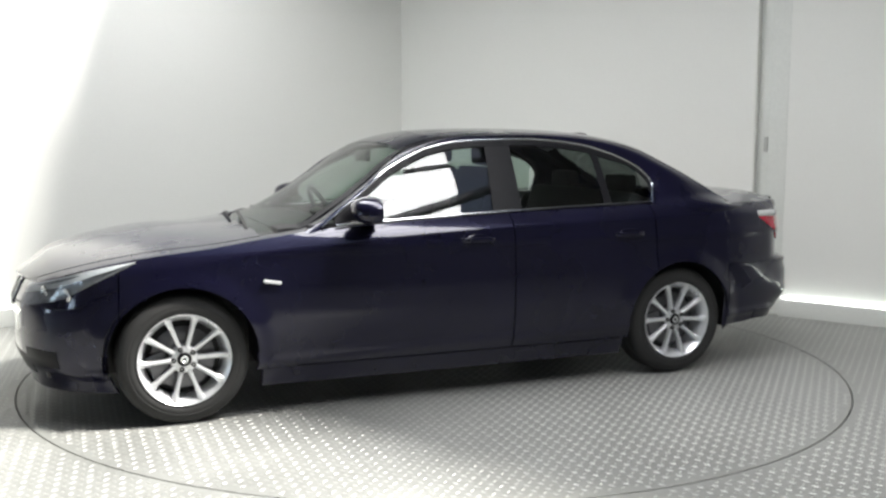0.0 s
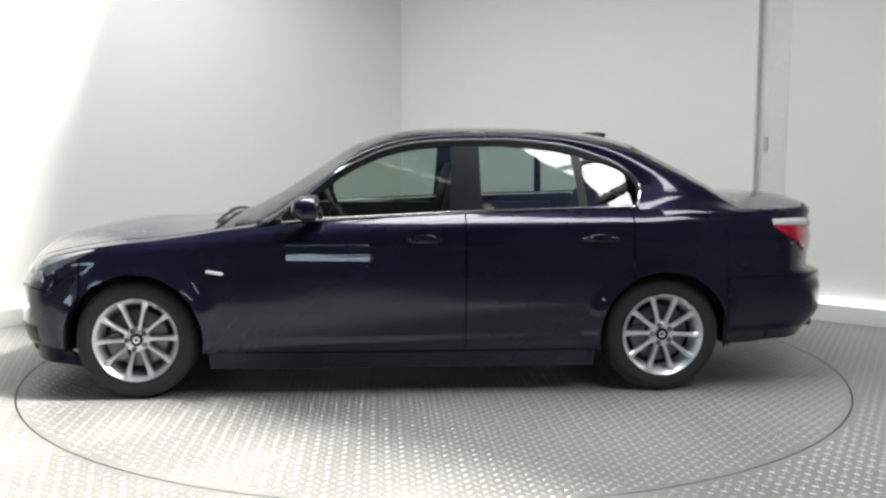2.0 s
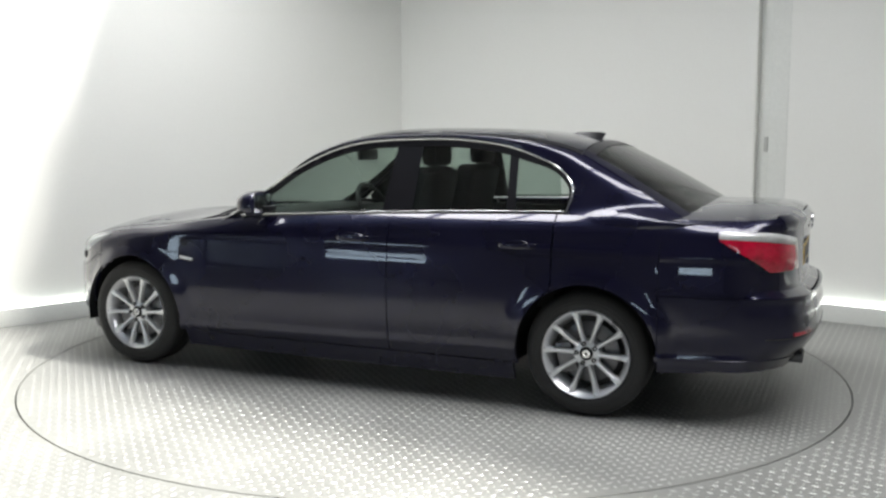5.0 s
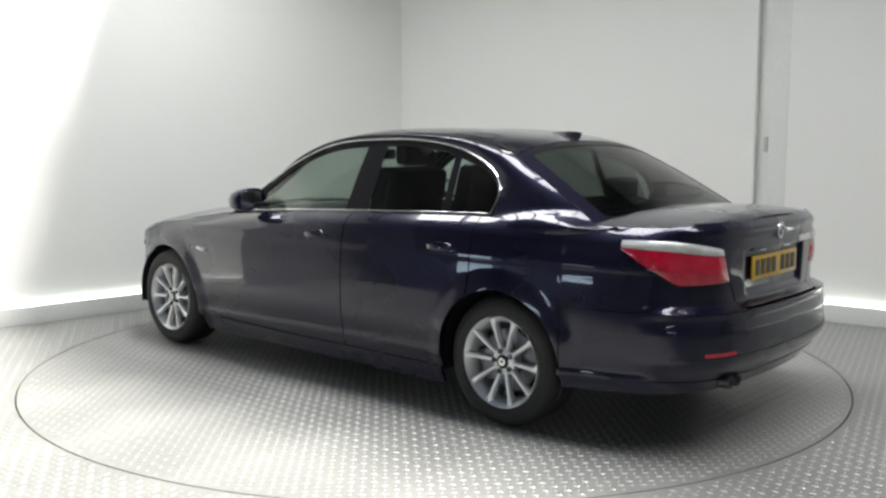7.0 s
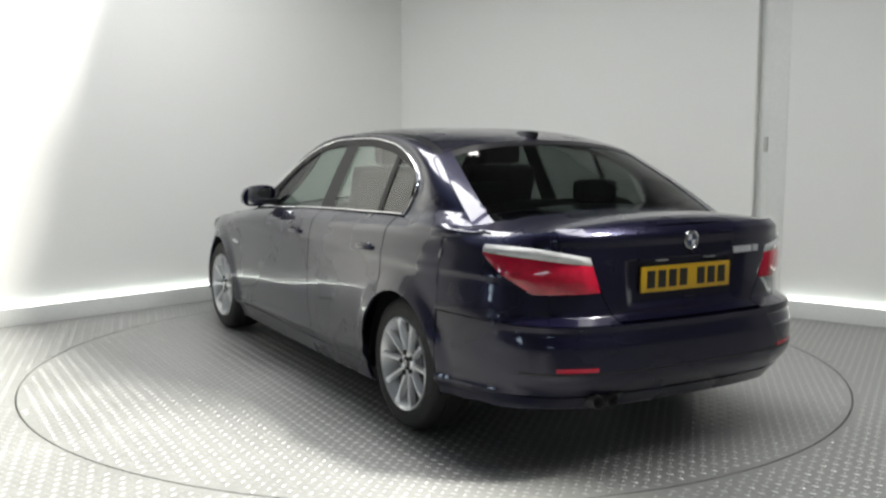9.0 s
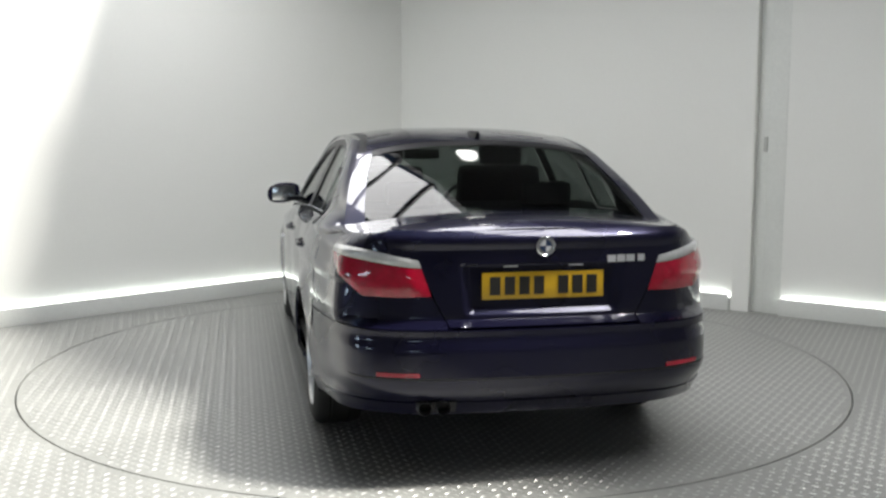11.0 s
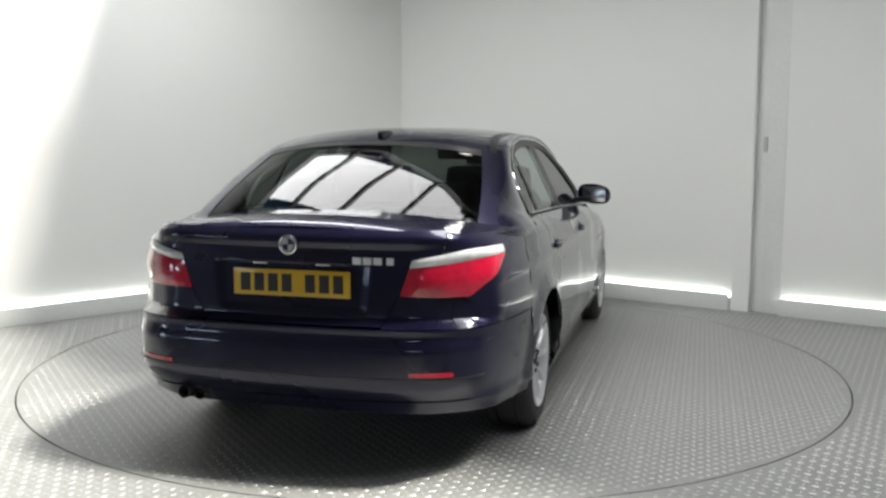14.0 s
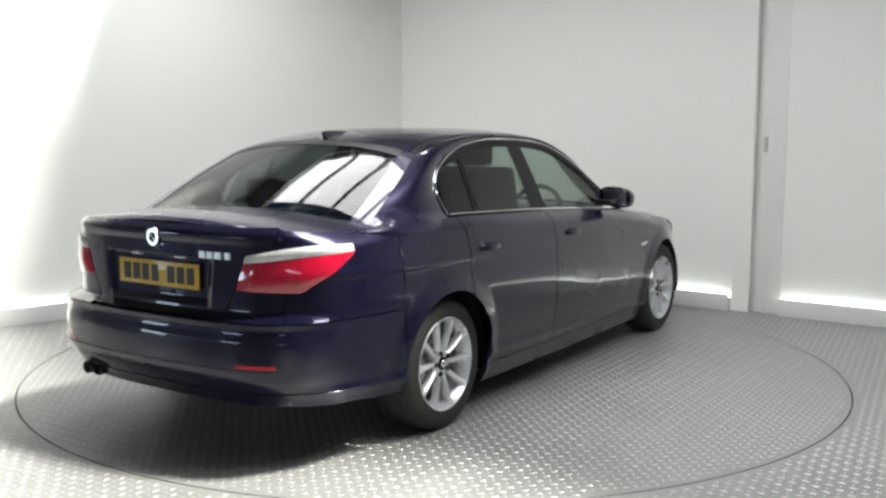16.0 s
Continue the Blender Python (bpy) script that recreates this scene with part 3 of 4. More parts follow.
def build_wheel(car, x, side, first):
    """Rim with ten spokes, tyre, disc and cap; the face of the wheel is its outer side."""
    m = pose(x, side * (TRACK if x > 0 else TRACK + 0.004), HUB, 0, 0, 0 if side > 0 else 180) @ Matrix.Rotation(radians(18 + (3 if x > 0 else -2)), 4, "Y")
    if first:
        rim = again("wheel", first["rim"], car, m, "ten-spoke silver alloy wheel")
        for name, mesh, mm in first["rest"]:
            again(name, mesh, rim, mm)
        return first
    rim = part("wheel", lathe_bm([(-0.20, 0.205), (-0.19, 0.222), (-0.17, 0.205), (-0.09, 0.185), (-0.02, 0.200), (0.000, 0.212), (0.010, 0.222), (0.014, 0.226), (0.008, 0.229), (-0.004, 0.226), (-0.02, 0.216)], 64),
               ALLOY, car, "ten-spoke silver alloy wheel")
    rim.matrix_local = m
    rest = []

    def keep(ob, mm=Matrix()):
        ob.matrix_local = mm
        rest.append((ob.name.split(".")[0], ob.data, mm.copy()))

    keep(part("tyre", lathe_bm([(-0.205, 0.222), (-0.222, 0.25), (-0.224, 0.285), (-0.212, 0.312), (-0.185, 0.3235), (-0.16, 0.3245), (-0.157, 0.317), (-0.15, 0.317), (-0.147, 0.325), (-0.10, 0.3255), (-0.07, 0.3255), (-0.067, 0.318),
                                (-0.06, 0.318), (-0.057, 0.3245), (-0.03, 0.3235), (-0.003, 0.312), (0.010, 0.290), (0.0145, 0.272), (0.0125, 0.268), (0.015, 0.262), (0.012, 0.240), (0.002, 0.228), (-0.02, 0.220)], 72), RUBBER, rim, "black rubber tyre"))
    # one spoke: a tapered bar from hub to rim with a ridge
    bm = grid_bm([[Vector((-w, d - 0.03, r)), Vector((-w, d - 0.004, r)), Vector((-w * 0.45, d + 0.004, r)), Vector((w * 0.45, d + 0.004, r)), Vector((w, d - 0.004, r)), Vector((w, d - 0.03, r))]
                  for r, w, d in ((0.045, 0.014, -0.022), (0.08, 0.0108, -0.014), (0.12, 0.0105, -0.008), (0.17, 0.0122, -0.003), (0.205, 0.017, 0.0), (0.219, 0.025, 0.003))])
    bmesh.ops.recalc_face_normals(bm, faces=bm.faces)
    spoke = part("spoke", bm, ALLOY, rim)
    keep(spoke, Matrix())
    for k in range(1, 10):
        keep(again("spoke", spoke.data, rim, Matrix()), Matrix.Rotation(math.tau * k / 10, 4, "Y"))
    keep(part("hub", lathe_bm([(-0.06, 0.07), (-0.022, 0.068), (-0.014, 0.055), (-0.012, 0.036), (-0.02, 0.034)], 40), ALLOY, rim))
    keep(part("hub_cap", lathe_bm([(-0.016, 0.034), (-0.009, 0.033), (-0.006, 0.028), (-0.005, 0.0)], 32), GLOSS_BLACK, rim, "dark round hub cap"))
    keep(part("hub_mark", lathe_bm([(-0.006, 0.021), (-0.003, 0.019), (-0.003, 0.010), (-0.005, 0.008)], 28), CHROME, rim))
    bolt = part("bolt", lathe_bm([(-0.02, 0.0135), (-0.006, 0.0125), (-0.006, 0.007), (-0.018, 0.005), (-0.018, 0)], 10), BLACK, rim)
    keep(bolt, pose(0, 0, 0.052))
    for k in range(1, 5):
        keep(again("bolt", bolt.data, rim, Matrix()), Matrix.Rotation(math.tau * k / 5, 4, "Y") @ pose(0, 0, 0.052))
    keep(part("brake_disc", lathe_bm([(-0.085, 0.05), (-0.085, 0.155), (-0.075, 0.157), (-0.072, 0.15), (-0.072, 0.085), (-0.06, 0.075), (-0.06, 0.03)], 48), DISC, rim, "dull steel brake disc"))
    keep(part("brake_caliper", box_bm((0.075, -0.12, -0.08), (0.17, -0.045, 0.08), 0.015), DISC, rim))
    keep(part("wheel_back", lathe_bm([(-0.12, 0.0), (-0.12, 0.2)], 32), BLACK, rim))
    return {"rim": rim.data, "rest": rest}


def seat_bm(w, rear=False):
    base = box_bm((-0.26, -w / 2, 0.30), (0.26, w / 2, 0.50), 0.06)
    back = box_bm((-0.07, -w / 2, 0), (0.07, w / 2, 0.60), 0.055, pose(-0.24, 0, 0.44, 0, -14, 0))
    return join_bm(base, back)


def build_car():
    car = tagged(new("car"), "dark metallic blue four-door saloon car on a steel turntable", "car")
    sill_top = 0.248
    zt = lambda x: shoulder(x)
    bump_f = lambda x: 0.585 + 0.10 * step(1.98, 1.70, x)
    bump_r = 0.648
    # dark inner body
    part("underbody", join_bm(box_bm((-1.0, -0.80, 0.19), (1.0, 0.80, 0.60), 0.03), box_bm((-1.9, -0.50, 0.20), (2.0, 0.50, 0.58), 0.03),
                              box_bm((-2.33, -0.55, 0.36), (-1.86, 0.55, 0.93), 0.03), box_bm((-1.9, -0.56, 0.5), (-1.35, 0.56, 0.93), 0.03), box_bm((0.75, -0.55, 0.5), (1.85, 0.55, 0.74), 0.03),
                              box_bm((1.72, -0.60, 0.22), (2.08, 0.60, 0.56), 0.03)), BLACK, car, "black underbody")
    for side in (1, -1):
        for cx in (AXLE, -AXLE):
            rows = []
            for k in range(25):
                a = math.pi * (-0.06 + 1.12 * k / 24)
                rows.append([Vector((cx + 0.385 * math.cos(a), side * yy, HUB + 0.385 * math.sin(a))) for yy in (0.50, 0.70, 0.865)])
            part("wheel_liner", grid_bm(rows), BLACK, car)
        fender_u = stations(u_of(1.735), u_of(0.864))
        fender = part("front_fender", panel(fender_u, lambda x: sill_top, zt, side), PAINT, car)
        part("repeater_lamp", box_bm((-0.046, -0.012, -0.0085), (0.046, 0.0115, 0.0085), 0.007, pose(1.012, side * 0.908, 0.694, 0, -9, 0)), CLEAR_LENS, fender, "small clear side repeater lamp")
        door = part("front_door", panel(stations(u_of(0.865), u_of(-0.335)), sill_top + 0.004, zt, side), PAINT, car)
        rear_door = part("rear_door", panel(stations(u_of(-0.342), u_of(-1.262)), sill_top + 0.004, zt, side), PAINT, car)
        for d, hx in ((door, -0.12), (rear_door, -1.08)):
            hy = skin(u_of(hx), 0.864).y
            rows = []
            for k in range(13):
                f = k / 12
                x = hx + 0.105 - 0.21 * f
                o = 0.034 * math.sin(math.pi * min(1, max(0, f))) ** 0.45
                h = 0.011 + 0.004 * math.sin(math.pi * f)
                rows.append([Vector((x, side * (hy - 0.004 + o * a), 0.864 + h * b)) for a, b in ((0.45, 1), (0.9, 0.9), (1, 0), (0.9, -0.9), (0.45, -1), (0.3, 0))])
            bm = grid_bm(rows, closed=True)
            bmesh.ops.recalc_face_normals(bm, faces=bm.faces)
            part("door_handle", bm, PAINT, d)
            cup = lathe_bm([(-0.004, 0.075), (0.003, 0.07), (0.001, 0.0)], 24)
            bmesh.ops.transform(cup, matrix=pose(hx, side * hy, 0.862) @ Matrix.Diagonal((1.0, 0.8 * side, 0.42, 1)), verts=cup.verts)
            part("handle_recess", cup, PAINT, d)
        part("rear_quarter", panel(stations(u_of(-1.270), u_of(-1.8005)) + stations(u_of(-1.8035), u_of(-2.398)), lambda x: sill_top if x > -1.802 else bump_r + 0.005, zt, side), PAINT, car)
        part("rear_corner", patch(lambda z: u_of(-2.400), lambda z: rear_u(boot_line(z) + 0.006), bump_r + 0.005, 1.034, side), PAINT, car)
        part("sill", panel(stations(u_of(1.06), u_of(-1.06)), 0.150, sill_top - 0.004, side, off=-0.003, n=8), PAINT, car)
        # body frame above the windows, from windscreen pillar to the boot
        low = [side_point(0.80, 0.925, -0.0, side)] + [side_point(x, z, 0.0, side) for x, z in DAYLIGHT]
        ups = [1.06, 0.74, 0.58, 0.42, 0.24, 0.06, -0.12, -0.30, -0.55, -0.82, -1.08, -1.30, -1.44, -1.56, -1.66, -1.73, -1.78]
        up = [Vector((x, side * EDGE(x), canopy(x, EDGE(x)) - 0.004)) for x in ups]
        for x, drop in ((-1.42, 0.034), (-1.58, 0.052), (-1.74, 0.052), (-1.88, 0.040), (-2.0, 0.012)):
            z = shoulder(x) - drop
            low.append(Vector((x, side * (skin(u_of(x), z).y - 0.004), z)))
        for x in (-1.82, -1.86, -1.91, -1.97, -2.06):
            up.append(Vector((x, side * EDGE(x), max(canopy(x, EDGE(x)), 1.012))))
        low, up = spline(low, 4), spline(up, 4)
        part("side_frame", strip_between(low, up, bulge=0.027, n=14), PAINT, car)
        # windows
        rim_line = spline([side_point(x, z, 0.004, side) for x, z in DAYLIGHT], 5)
        belt = [side_point(x, sash(x) + 0.008, 0.008, side) for x in np.linspace(0.66, -1.29, 30)]
        part("window_chrome", join_bm(tube_bm(rim_line, 0.0058, 8), tube_bm(belt, 0.0062, 8)), CHROME, car, "bright chrome strip round the side windows")
        inner = spline([side_point(x, z - 0.026 + (0.0 if x > -1.2 else 0.016), -0.006, side) for x, z in DAYLIGHT[1:-1]], 5)
        part("window_seal", ribbon_bm(inner, 0.04, 0.006, side), GLOSS_BLACK, car)
        part("front_window", pane_bm(0.60, -0.265, -0.012, side, slope1=-0.02), GLASS, car, "tinted front door glass")
        part("rear_window", pane_bm(-0.425, -0.985, -0.012, side, slope0=0.005, slope1=0.03), GLASS, car, "tinted rear door glass")
        part("quarter_light", pane_bm(-1.025, -1.285, -0.012, side, slope0=0.03, slope1=0.04), GLASS, car, "small tinted quarter glass")
        part("door_pillar", pane_bm(-0.255, -0.435, -0.004, side, 0.012, -0.02, 0.005, 6), GLOSS_BLACK, car, "black pillar cover between the doors")
        part("window_divider", pane_bm(-0.98, -1.03, -0.006, side, 0.015, 0.03, 0.03, 3), GLOSS_BLACK, car)
        part("mirror_sail", pane_bm(0.66, 0.50, -0.004, side, 0.016, 0, 0, 6), GLOSS_BLACK, car)
        # door mirror
        bm = bmesh.new()
        bmesh.ops.create_uvsphere(bm, u_segments=24, v_segments=14, radius=1)
        for v in bm.verts:
            q = v.co
            fl = 0.0 if q.x > -0.25 else (-0.25 - q.x)
            v.co = Vector((0.490 + 0.112 * (q.x + fl), side * (0.918 + 0.112 * math.copysign(abs(q.y) ** 0.8, q.y)), 1.040 + 0.068 * math.copysign(abs(q.z) ** 0.75, q.z) - 0.012 * q.y * 1.0))
        mir = part("door_mirror", bm, PAINT, car, "dark door mirror housing")
        part("mirror_glass", box_bm((0.4545, side * 0.84, 0.988), (0.4595, side * 0.995, 1.090), 0.0015), CHROME, mir)
        part("mirror_arm", box_bm((0.44, side * 0.79, 0.985), (0.52, side * 0.90, 1.02), 0.012), GLOSS_BLACK, mir)
        # lamps
        tail_u = stations(u_of(-2.080), rear_u(0.478), 0.02)
        t0 = u_of(-2.080)
        span = tail_u[-1] - t0

        def lens(lo, hi, off):
            rows = []
            for u in tail_u:
                f = (u - t0) / span
                a, b = lo(f), hi(f)
                edge = min(1, 5 * f, 8 * (1 - f) + 0.15)
                rows.append([skin(t0 + (u - t0) * (1.0 - 0.12 * max(0, (a + (b - a) * k / 8 - 0.78) / 0.2)), a + (b - a) * k / 8, off * edge * (0.35 + 0.65 * math.sin(math.pi * (0.1 + 0.8 * k / 8))), side) for k in range(9)])
            return grid_bm(rows, 0.008, away=(-1.8, 0, 0.85))
        split = lambda f: 0.932 - 0.042 * f ** 1.2
        low_edge = lambda f: 0.932 - 0.159 * min(1, f / 0.37) ** 0.8 + 0.004 * step(0.6, 1.0, f)
        tail = part("tail_lamp", lens(lambda f: min(low_edge(f), split(f) - 0.004), split, 0.016), RED_LENS, car, "red tail lamp with a clear upper band")
        part("clear_band", lens(lambda f: split(f) + 0.002, lambda f: split(f) + 0.009 + 0.038 * math.sin(math.pi * min(1, 0.16 + 0.68 * f)) ** 0.6, 0.014), BAND_LENS, tail, "clear white lamp band")
        head_u = stations(u_of(1.665), u_of(2.185), 0.02)
        h0, hs = u_of(1.665), u_of(2.185) - u_of(1.665)
        rows, back = [], []
        for u in head_u:
            x = float(np.interp(u, PU, PX))
            f = (u - h0) / hs
            hi = shoulder(x) - 0.010
            lo = hi - 0.004 - 0.102 * min(1, f * 2.2) ** 0.8
            rows.append([skin(u, lo + (hi - lo) * k / 8, 0.010 * math.sin(math.pi * (0.1 + 0.8 * k / 8)), side) for k in range(9)])
            back.append([skin(u, lo + (hi - lo) * k / 8, 0.002, side) for k in range(9)])
        head = part("headlamp", grid_bm(back, 0.01, away=(1.6, 0, 0.65)), HEAD_BACK, car, "clear headlamp with round reflectors")
        part("lens", grid_bm(rows, 0.0, away=(1.6, 0, 0.65)), HEAD_LENS, head)
        # the brow's pale colour also draws the white reflection along the lamp's top
        lid = [r[-1] + Vector((0, 0, 0.001)) for r in rows]
        lid = [[q, q + (rows[i][5] - q) * 1.05] for i, q in enumerate(lid)]
        part("lamp_brow", grid_bm(lid, 0.003, away=(1.6, 0, 0.6)), BAND_LENS, head, "pale brow strip drawing the reflection along the lamp's upper edge")
        for hx in (1.98, 2.10):
            q = skin(u_of(hx), 0.655, 0.004, side)
            ring = lathe_bm([(-0.002, 0.034), (0.003, 0.031), (0.001, 0.026), (-0.004, 0.0)], 24)
            bmesh.ops.transform(ring, matrix=Matrix.Translation(q) @ Matrix.Rotation(radians(-60 * side if side > 0 else 60 + 180), 4, "Z"), verts=ring.verts)
            part("reflector", ring, CHROME, head)
        fog = []
        for u in stations(u_of(2.03), u_of(2.165), 0.02):
            fog.append([skin(u, 0.285 + 0.09 * k / 4, 0.003, side) for k in range(5)])
        part("fog_lamp", grid_bm(fog, 0.006, away=(1.6, 0, 0.4)), GLOSS_BLACK, car, "dark front fog lamp recess")
        rl = []
        for u in stations(u_of(-2.42), rear_u(0.525), 0.02):
            rl.append([skin(u, 0.464 + 0.017 * k / 3, 0.005, side) for k in range(4)])
        part("rear_reflector", grid_bm(rl, 0.006, away=(-1.8, 0, 0.5)), RED_LENS, car, "narrow red reflector in the bumper")
    # bumpers
    fb = part("front_bumper", panel(stations(u_of(1.742), 0.0), 0.165, lambda x: bump_f(x), cross=True, cut=True), PAINT, car)
    part("lower_intake", panel(stations(u_of(2.16), 0.0), 0.235, 0.335, cross=True, off=0.003, cut=False, n=4), BLACK, fb)
    part("front_panel", panel(stations(u_of(1.742), 0.0), lambda x: bump_f(x) + 0.005, lambda x: shoulder(x) - 0.001, cross=True, cut=False, n=8), PAINT, car)
    for side in (1, -1):
        g = []
        for yy in np.linspace(0.035, 0.235, 9):
            u = float(np.interp(yy, PY[:len(PY) // 2], PU[:len(PY) // 2]))
            hgt = 0.055 * math.sin(math.pi * (0.18 + 0.64 * (yy - 0.035) / 0.2)) + 0.02
            g.append([skin(u, 0.615 + hgt * k, 0.006 + 0.006 * (1 - k * k), side) for k in np.linspace(-1, 1, 7)])
        grille = part("kidney_grille", grid_bm(g, 0.012, away=(1.5, 0, 0.6)), BLACK, car, "black grille in a chrome surround")
        line = [r[0] for r in g] + [r[-1] for r in reversed(g)] + [g[0][0]]
        part("grille_surround", tube_bm(line, 0.009, 6), CHROME, grille)
    rb = part("rear_bumper", panel(stations(u_of(-1.806), 1.0), lambda x: 0.27 + 0.035 * step(-1.9, -2.3, x), bump_r, cross=True), PAINT, car)
    part("bumper_groove", panel(stations(u_of(-2.30), 1.0), 0.452, 0.458, cross=True, off=0.0025, lip=0.004, cut=False, n=1), BLACK, rb)
    part("bumper_valance", panel(stations(u_of(-2.05), 1.0), 0.285, 0.345, cross=True, off=0.006, cut=False, n=4), PAINT, rb, "lower lip of the rear bumper")
    # boot lid, bonnet
    part("boot_lid", patch(lambda z: rear_u(boot_line(z)), lambda z: 1.0, bump_r + 0.012, 1.0415, n=64, m=72, cross=True), PAINT, car)
    part("boot_top", top_sheet(stations(u_of(-1.72), u_of(-2.515)), -1, 1, lambda x: 0.068 - 0.026 * step(-2.2, -2.5, x)), PAINT, car)
    part("bonnet", top_sheet(stations(u_of(1.04), u_of(2.225)), -0.90, 0.90, lambda x: 0.038 + 0.046 * step(1.05, 1.6, x) - 0.014 * step(2.0, 2.2, x), dz=0.002), PAINT, car)
    for side in (1, -1):
        part("fender_top", top_sheet(stations(u_of(0.78), u_of(2.225)), side * 0.906, side * 1.0, lambda x: 0.038 + 0.046 * step(1.05, 1.6, x) - 0.014 * step(2.0, 2.2, x), n=4), PAINT, car)
    part("cowl", top_sheet(stations(u_of(0.80), u_of(1.035)), -0.90, 0.90, 0.028, dz=-0.012), BLACK, car)
    # roof and screens
    part("roof", canopy_sheet(0.225, -1.335, -0.93, 0.93, 0.01), PAINT, car)
    for side in (1, -1):
        part("roof_rail", canopy_sheet(0.225, -1.335, side * 0.935, side * 1.0, 0.01, -0.001, ny=3), GLOSS_BLACK, car)
    part("windscreen", canopy_sheet(1.10, 0.232, -0.93, 0.93), GLASS, car, "clear tinted windscreen")
    part("rear_screen", canopy_sheet(-1.342, -2.02, -0.885, 0.885, dz=-0.002), REAR_GLASS, car, "dark tinted rear screen")
    for x0, x1 in ((1.10, 0.232), (-1.342, -2.0)):
        for side in (1, -1):
            part("screen_seal", canopy_sheet(x0, x1, side * (0.925 if x0 > 0 else 0.88), side * 1.0, 0.008, 0.002, ny=6), GLOSS_BLACK if x0 > 0 else PAINT, car)
    part("screen_band", canopy_sheet(-1.342, -1.40, -0.885, 0.885, dz=0.001, nx=3), GLOSS_BLACK, car)
    part("headlining", canopy_sheet(0.20, -1.33, -0.92, 0.92, dz=-0.03), LINING, car)
    # aerial fin
    fin = []
    for k in range(9):
        f = k / 8
        x, w, h = -1.11 - 0.18 * f, 0.034 * math.sin(math.pi * (0.12 + 0.76 * f)), 0.036 * f ** 0.7 * (1 if f < 0.95 else 0.85)
        z = canopy(x, 0) - 0.003
        fin.append([Vector((x, -w, z)), Vector((x - 0.02 * f, -w * 0.6, z + h)), Vector((x - 0.02 * f, w * 0.6, z + h)), Vector((x, w, z))])
    bm = grid_bm(fin)
    bmesh.ops.holes_fill(bm, edges=[e for e in bm.edges if e.is_boundary])
    bmesh.ops.recalc_face_normals(bm, faces=bm.faces)
    part("aerial_fin", bm, BLACK, car, "small black aerial fin")
    # wipers
    for y0, y1 in ((0.50, -0.05), (-0.05, -0.58)):
        pts = [Vector((1.06 - 0.05 * f, y0 + (y1 - y0) * f, canopy(1.06 - 0.05 * f, y0 + (y1 - y0) * f) + 0.022)) for f in np.linspace(0, 1, 8)]
        part("wiper", tube_bm(pts, 0.010, 6), BLACK, car)
    # plate, badge, bars of lettering, exhausts
    face = skin(1.0, 0.815).x
    plate = part("number_plate", box_bm((face - 0.011, -0.26, 0.760), (face - 0.003, 0.26, 0.871), 0.002), YELLOW, car, "yellow rear number plate with dark bars")
    xs = [0.205, 0.143, 0.081, 0.019, -0.085, -0.147, -0.209]
    for yy in xs:
        part("plate_bar", box_bm((face - 0.0135, yy - 0.022, 0.778), (face - 0.0105, yy + 0.022, 0.853), 0.0006), PLATE_INK, plate, smooth=False)
    for side in (1, -1):
        part("plate_lamp", box_bm((face - 0.012, side * 0.14 - 0.03, 0.892), (face + 0.01, side * 0.14 + 0.03, 0.900), 0.002), CLEAR_LENS, car)
    part("boot_grip", box_bm((face - 0.019, -0.28, 0.898), (face + 0.02, 0.28, 0.916), 0.006), PAINT, car, "painted boot grip above the plate")
    bx = skin(1.0, 0.978).x
    badge = part("badge", lathe_bm([(0.0, 0.041), (0.006, 0.0405), (0.008, 0.037), (0.006, 0.035), (0.006, 0.0)], 36), CHROME, car, "round badge with white and blue quarters")
    badge.matrix_local = pose(bx - 0.001, 0, 0.978, 0, 0, 90)
    for k in range(4):
        bm = bmesh.new()
        c = bm.verts.new((0, 0.0065, 0))
        ring = [bm.verts.new((0.024 * math.cos(a), 0.0068, 0.024 * math.sin(a))) for a in np.linspace(k * math.pi / 2, (k + 1) * math.pi / 2, 8)]
        for a, b in zip(ring, ring[1:]):
            bm.faces.new((c, a, b))
        bmesh.ops.solidify(bm, geom=bm.faces[:], thickness=0.002)
        part("quarter", bm, BLUE_BADGE if k % 2 else WHITE_BADGE, badge, smooth=False)
    for yy, w, h in ((-0.292, 0.036, 0.029), (-0.335, 0.036, 0.029), (-0.378, 0.036, 0.029), (-0.428, 0.03, 0.029)):
        u = rear_u(-yy)
        q = skin(u, 0.918, 0.0, -1)
        part("lettering_bar", box_bm((q.x - 0.005, yy - w / 2, 0.918 - h / 2), (q.x + 0.006, yy + w / 2, 0.918 + h / 2), 0.001), ALLOY, car, smooth=False)
    # black patch laid on the valance paints the shade of the exhaust cut-out
    cut = []
    for yy in np.linspace(0.375, 0.545, 8):
        u = rear_u(yy)
        cut.append([skin(u, 0.296 + 0.054 * k / 3, 0.008) for k in range(4)])
    part("cutout_shade", grid_bm(cut, 0.006, away=(-1.8, 0, 0.4)), BLACK, car)
    for yy in (0.498, 0.422):
        pipe = lathe_bm([(0.22, 0.030), (0.0, 0.030), (-0.003, 0.0275), (0.0, 0.026), (0.16, 0.025), (0.16, 0.0)], 24)
        bmesh.ops.transform(pipe, matrix=pose(-2.455, yy, 0.326, 0, 0, -90), verts=pipe.verts)
        part("exhaust_pipe", pipe, PIPE, car, "steel exhaust tail pipe")
    # cabin
    seat = part("front_seat", seat_bm(0.52), CLOTH, car, "dark front seat")
    seat.matrix_local = pose(0.0, 0.37, 0.22)
    rest = part("headrest", box_bm((-0.05, -0.13, 0), (0.05, 0.13, 0.17), 0.04, pose(-0.40, 0, 1.03)), CLOTH, seat)
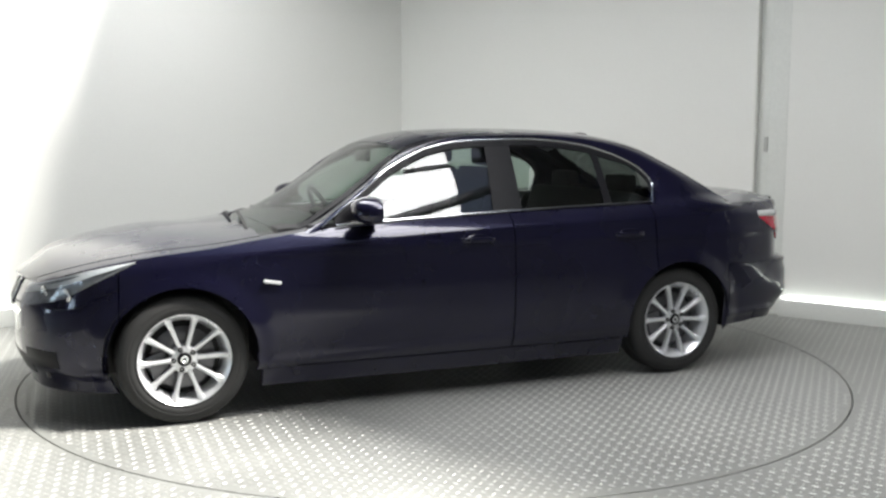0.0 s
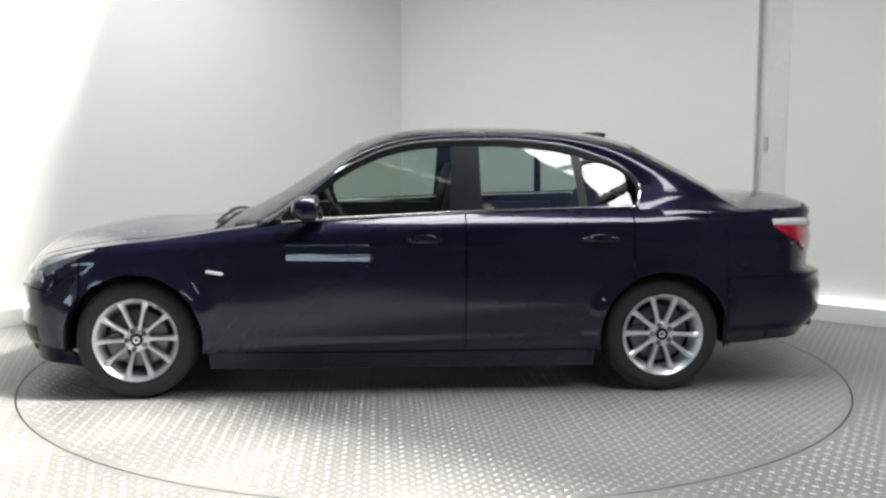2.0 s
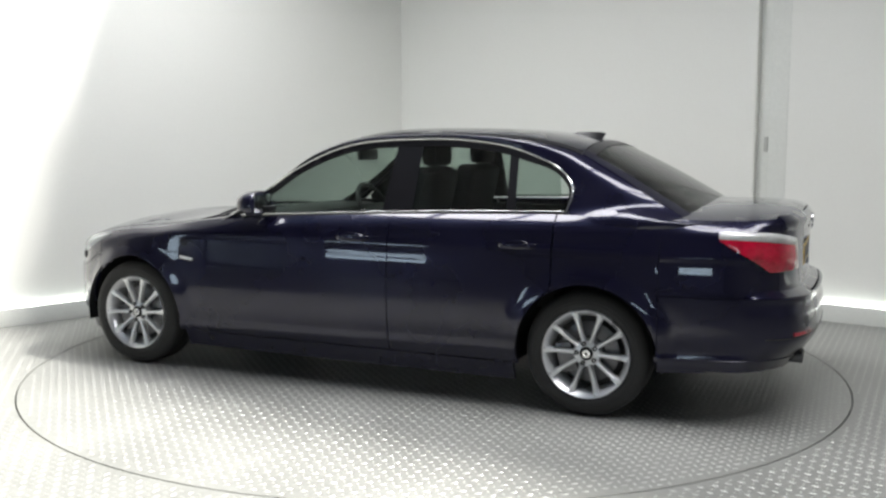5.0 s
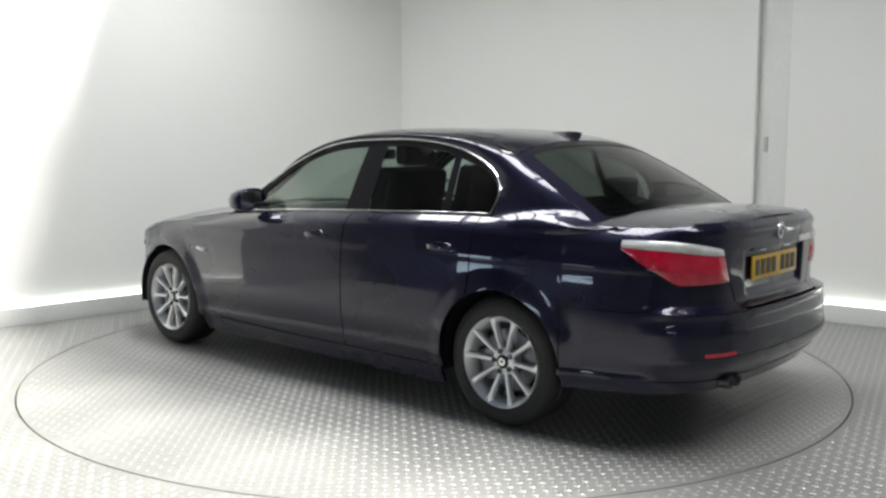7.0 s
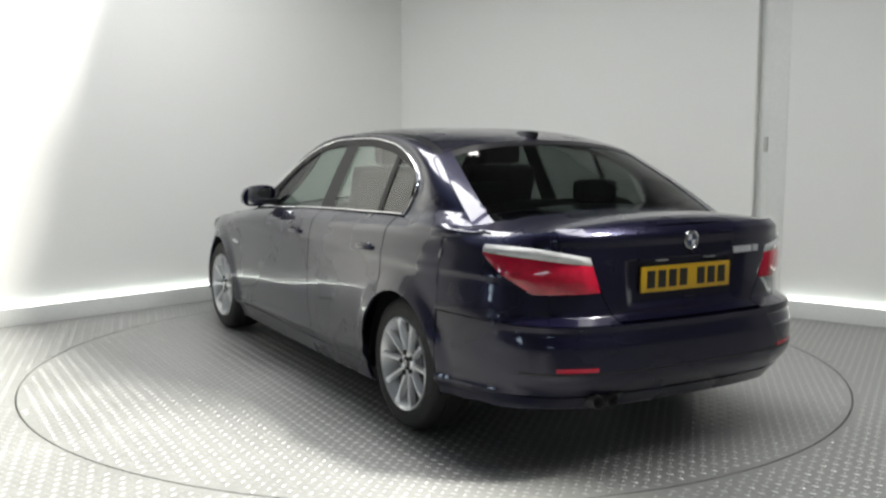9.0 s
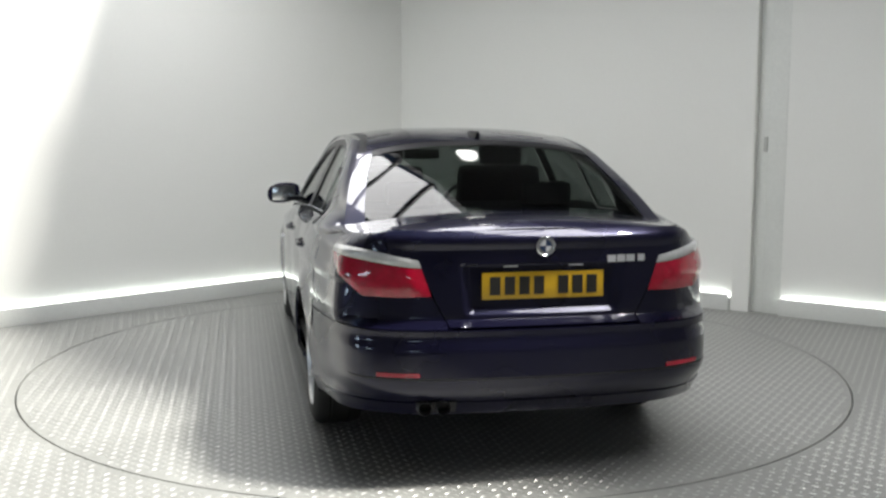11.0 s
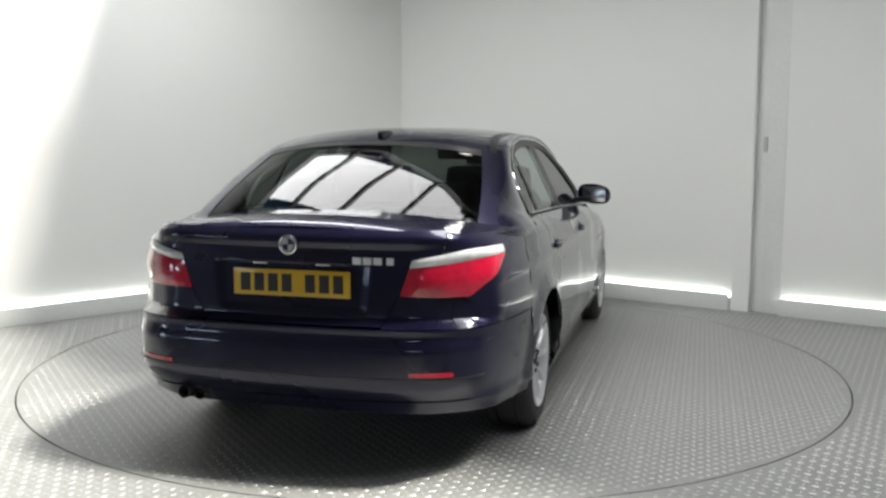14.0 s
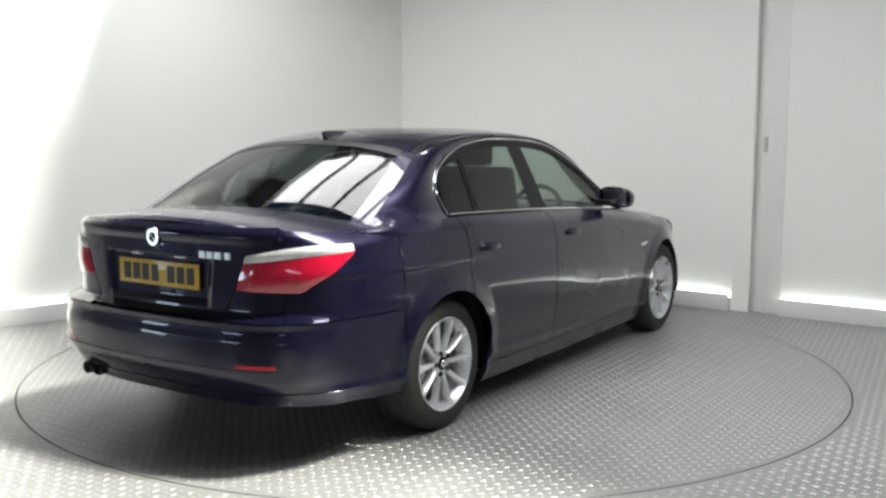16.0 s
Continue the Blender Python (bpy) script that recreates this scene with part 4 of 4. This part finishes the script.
    twin = again("front_seat", seat.data, car, pose(0.0, -0.37, 0.22), "dark front seat")
    again("headrest", rest.data, twin, Matrix())
    bench = part("rear_bench", join_bm(box_bm((-1.22, -0.66, 0.5), (-0.72, 0.66, 0.72), 0.06), box_bm((-0.08, -0.66, 0), (0.08, 0.66, 0.52), 0.06, pose(-1.16, 0, 0.58, 0, -18, 0))), CLOTH, car, "dark rear bench")
    for yy in (0.36, -0.36):
        part("headrest", box_bm((-1.40, yy - 0.13, 1.07), (-1.31, yy + 0.13, 1.19), 0.035), CLOTH, bench)
    part("parcel_shelf", box_bm((-1.86, -0.60, 0.97), (-1.30, 0.60, 1.0), 0.01), CLOTH, car)
    part("dashboard", box_bm((0.52, -0.70, 0.62), (0.95, 0.70, 0.955), 0.06), BLACK, car)
    for side in (1, -1):
        for x0, x1 in ((-0.32, 0.8), (-1.1, -0.34)):
            part("door_card", box_bm((x0, side * 0.74, 0.55), (x1, side * 0.80, 0.965), 0.01), CLOTH, car)
    ring = tube_bm([(0.185 * math.cos(a), 0.185 * math.sin(a), 0) for a in np.linspace(0, math.tau, 33)], 0.016, 8)
    bmesh.ops.transform(ring, matrix=pose(0.40, -0.37, 0.93, 0, -62, 0), verts=ring.verts)
    wheel = part("steering_wheel", ring, BLACK, car)
    part("wheel_boss", box_bm((-0.03, -0.17, -0.05), (0.03, 0.17, 0.04), 0.02, pose(0.42, -0.37, 0.92, 0, 28, 0)), BLACK, wheel)
    part("rear_view_mirror", box_bm((0.24, -0.12, 1.27), (0.27, 0.12, 1.34), 0.012), BLACK, car)
    first = None
    for cx, side in ((AXLE, 1), (-AXLE, 1), (AXLE, -1), (-AXLE, -1)):
        first = build_wheel(car, cx, side, first)
    return car


build_room()
turntable = build_floor()
saloon = build_car()

# ---- what moves ----
PIVOT = Vector((-0.226, 0.0, 0))


def bearing(t):
    """The car's heading in degrees at t seconds."""
    return 201.63 - 9.0965 * t


def motions():
    car_rows, table_rows = [], []
    for k in range(33):
        t = k / 2
        a = bearing(t)
        turn = Matrix.Rotation(radians(a), 4, "Z")
        car_rows.append((t, turn @ Matrix.Translation(-PIVOT)))
        table_rows.append((t, turn))
    walk(saloon, car_rows)
    walk(turntable, table_rows)


motions()
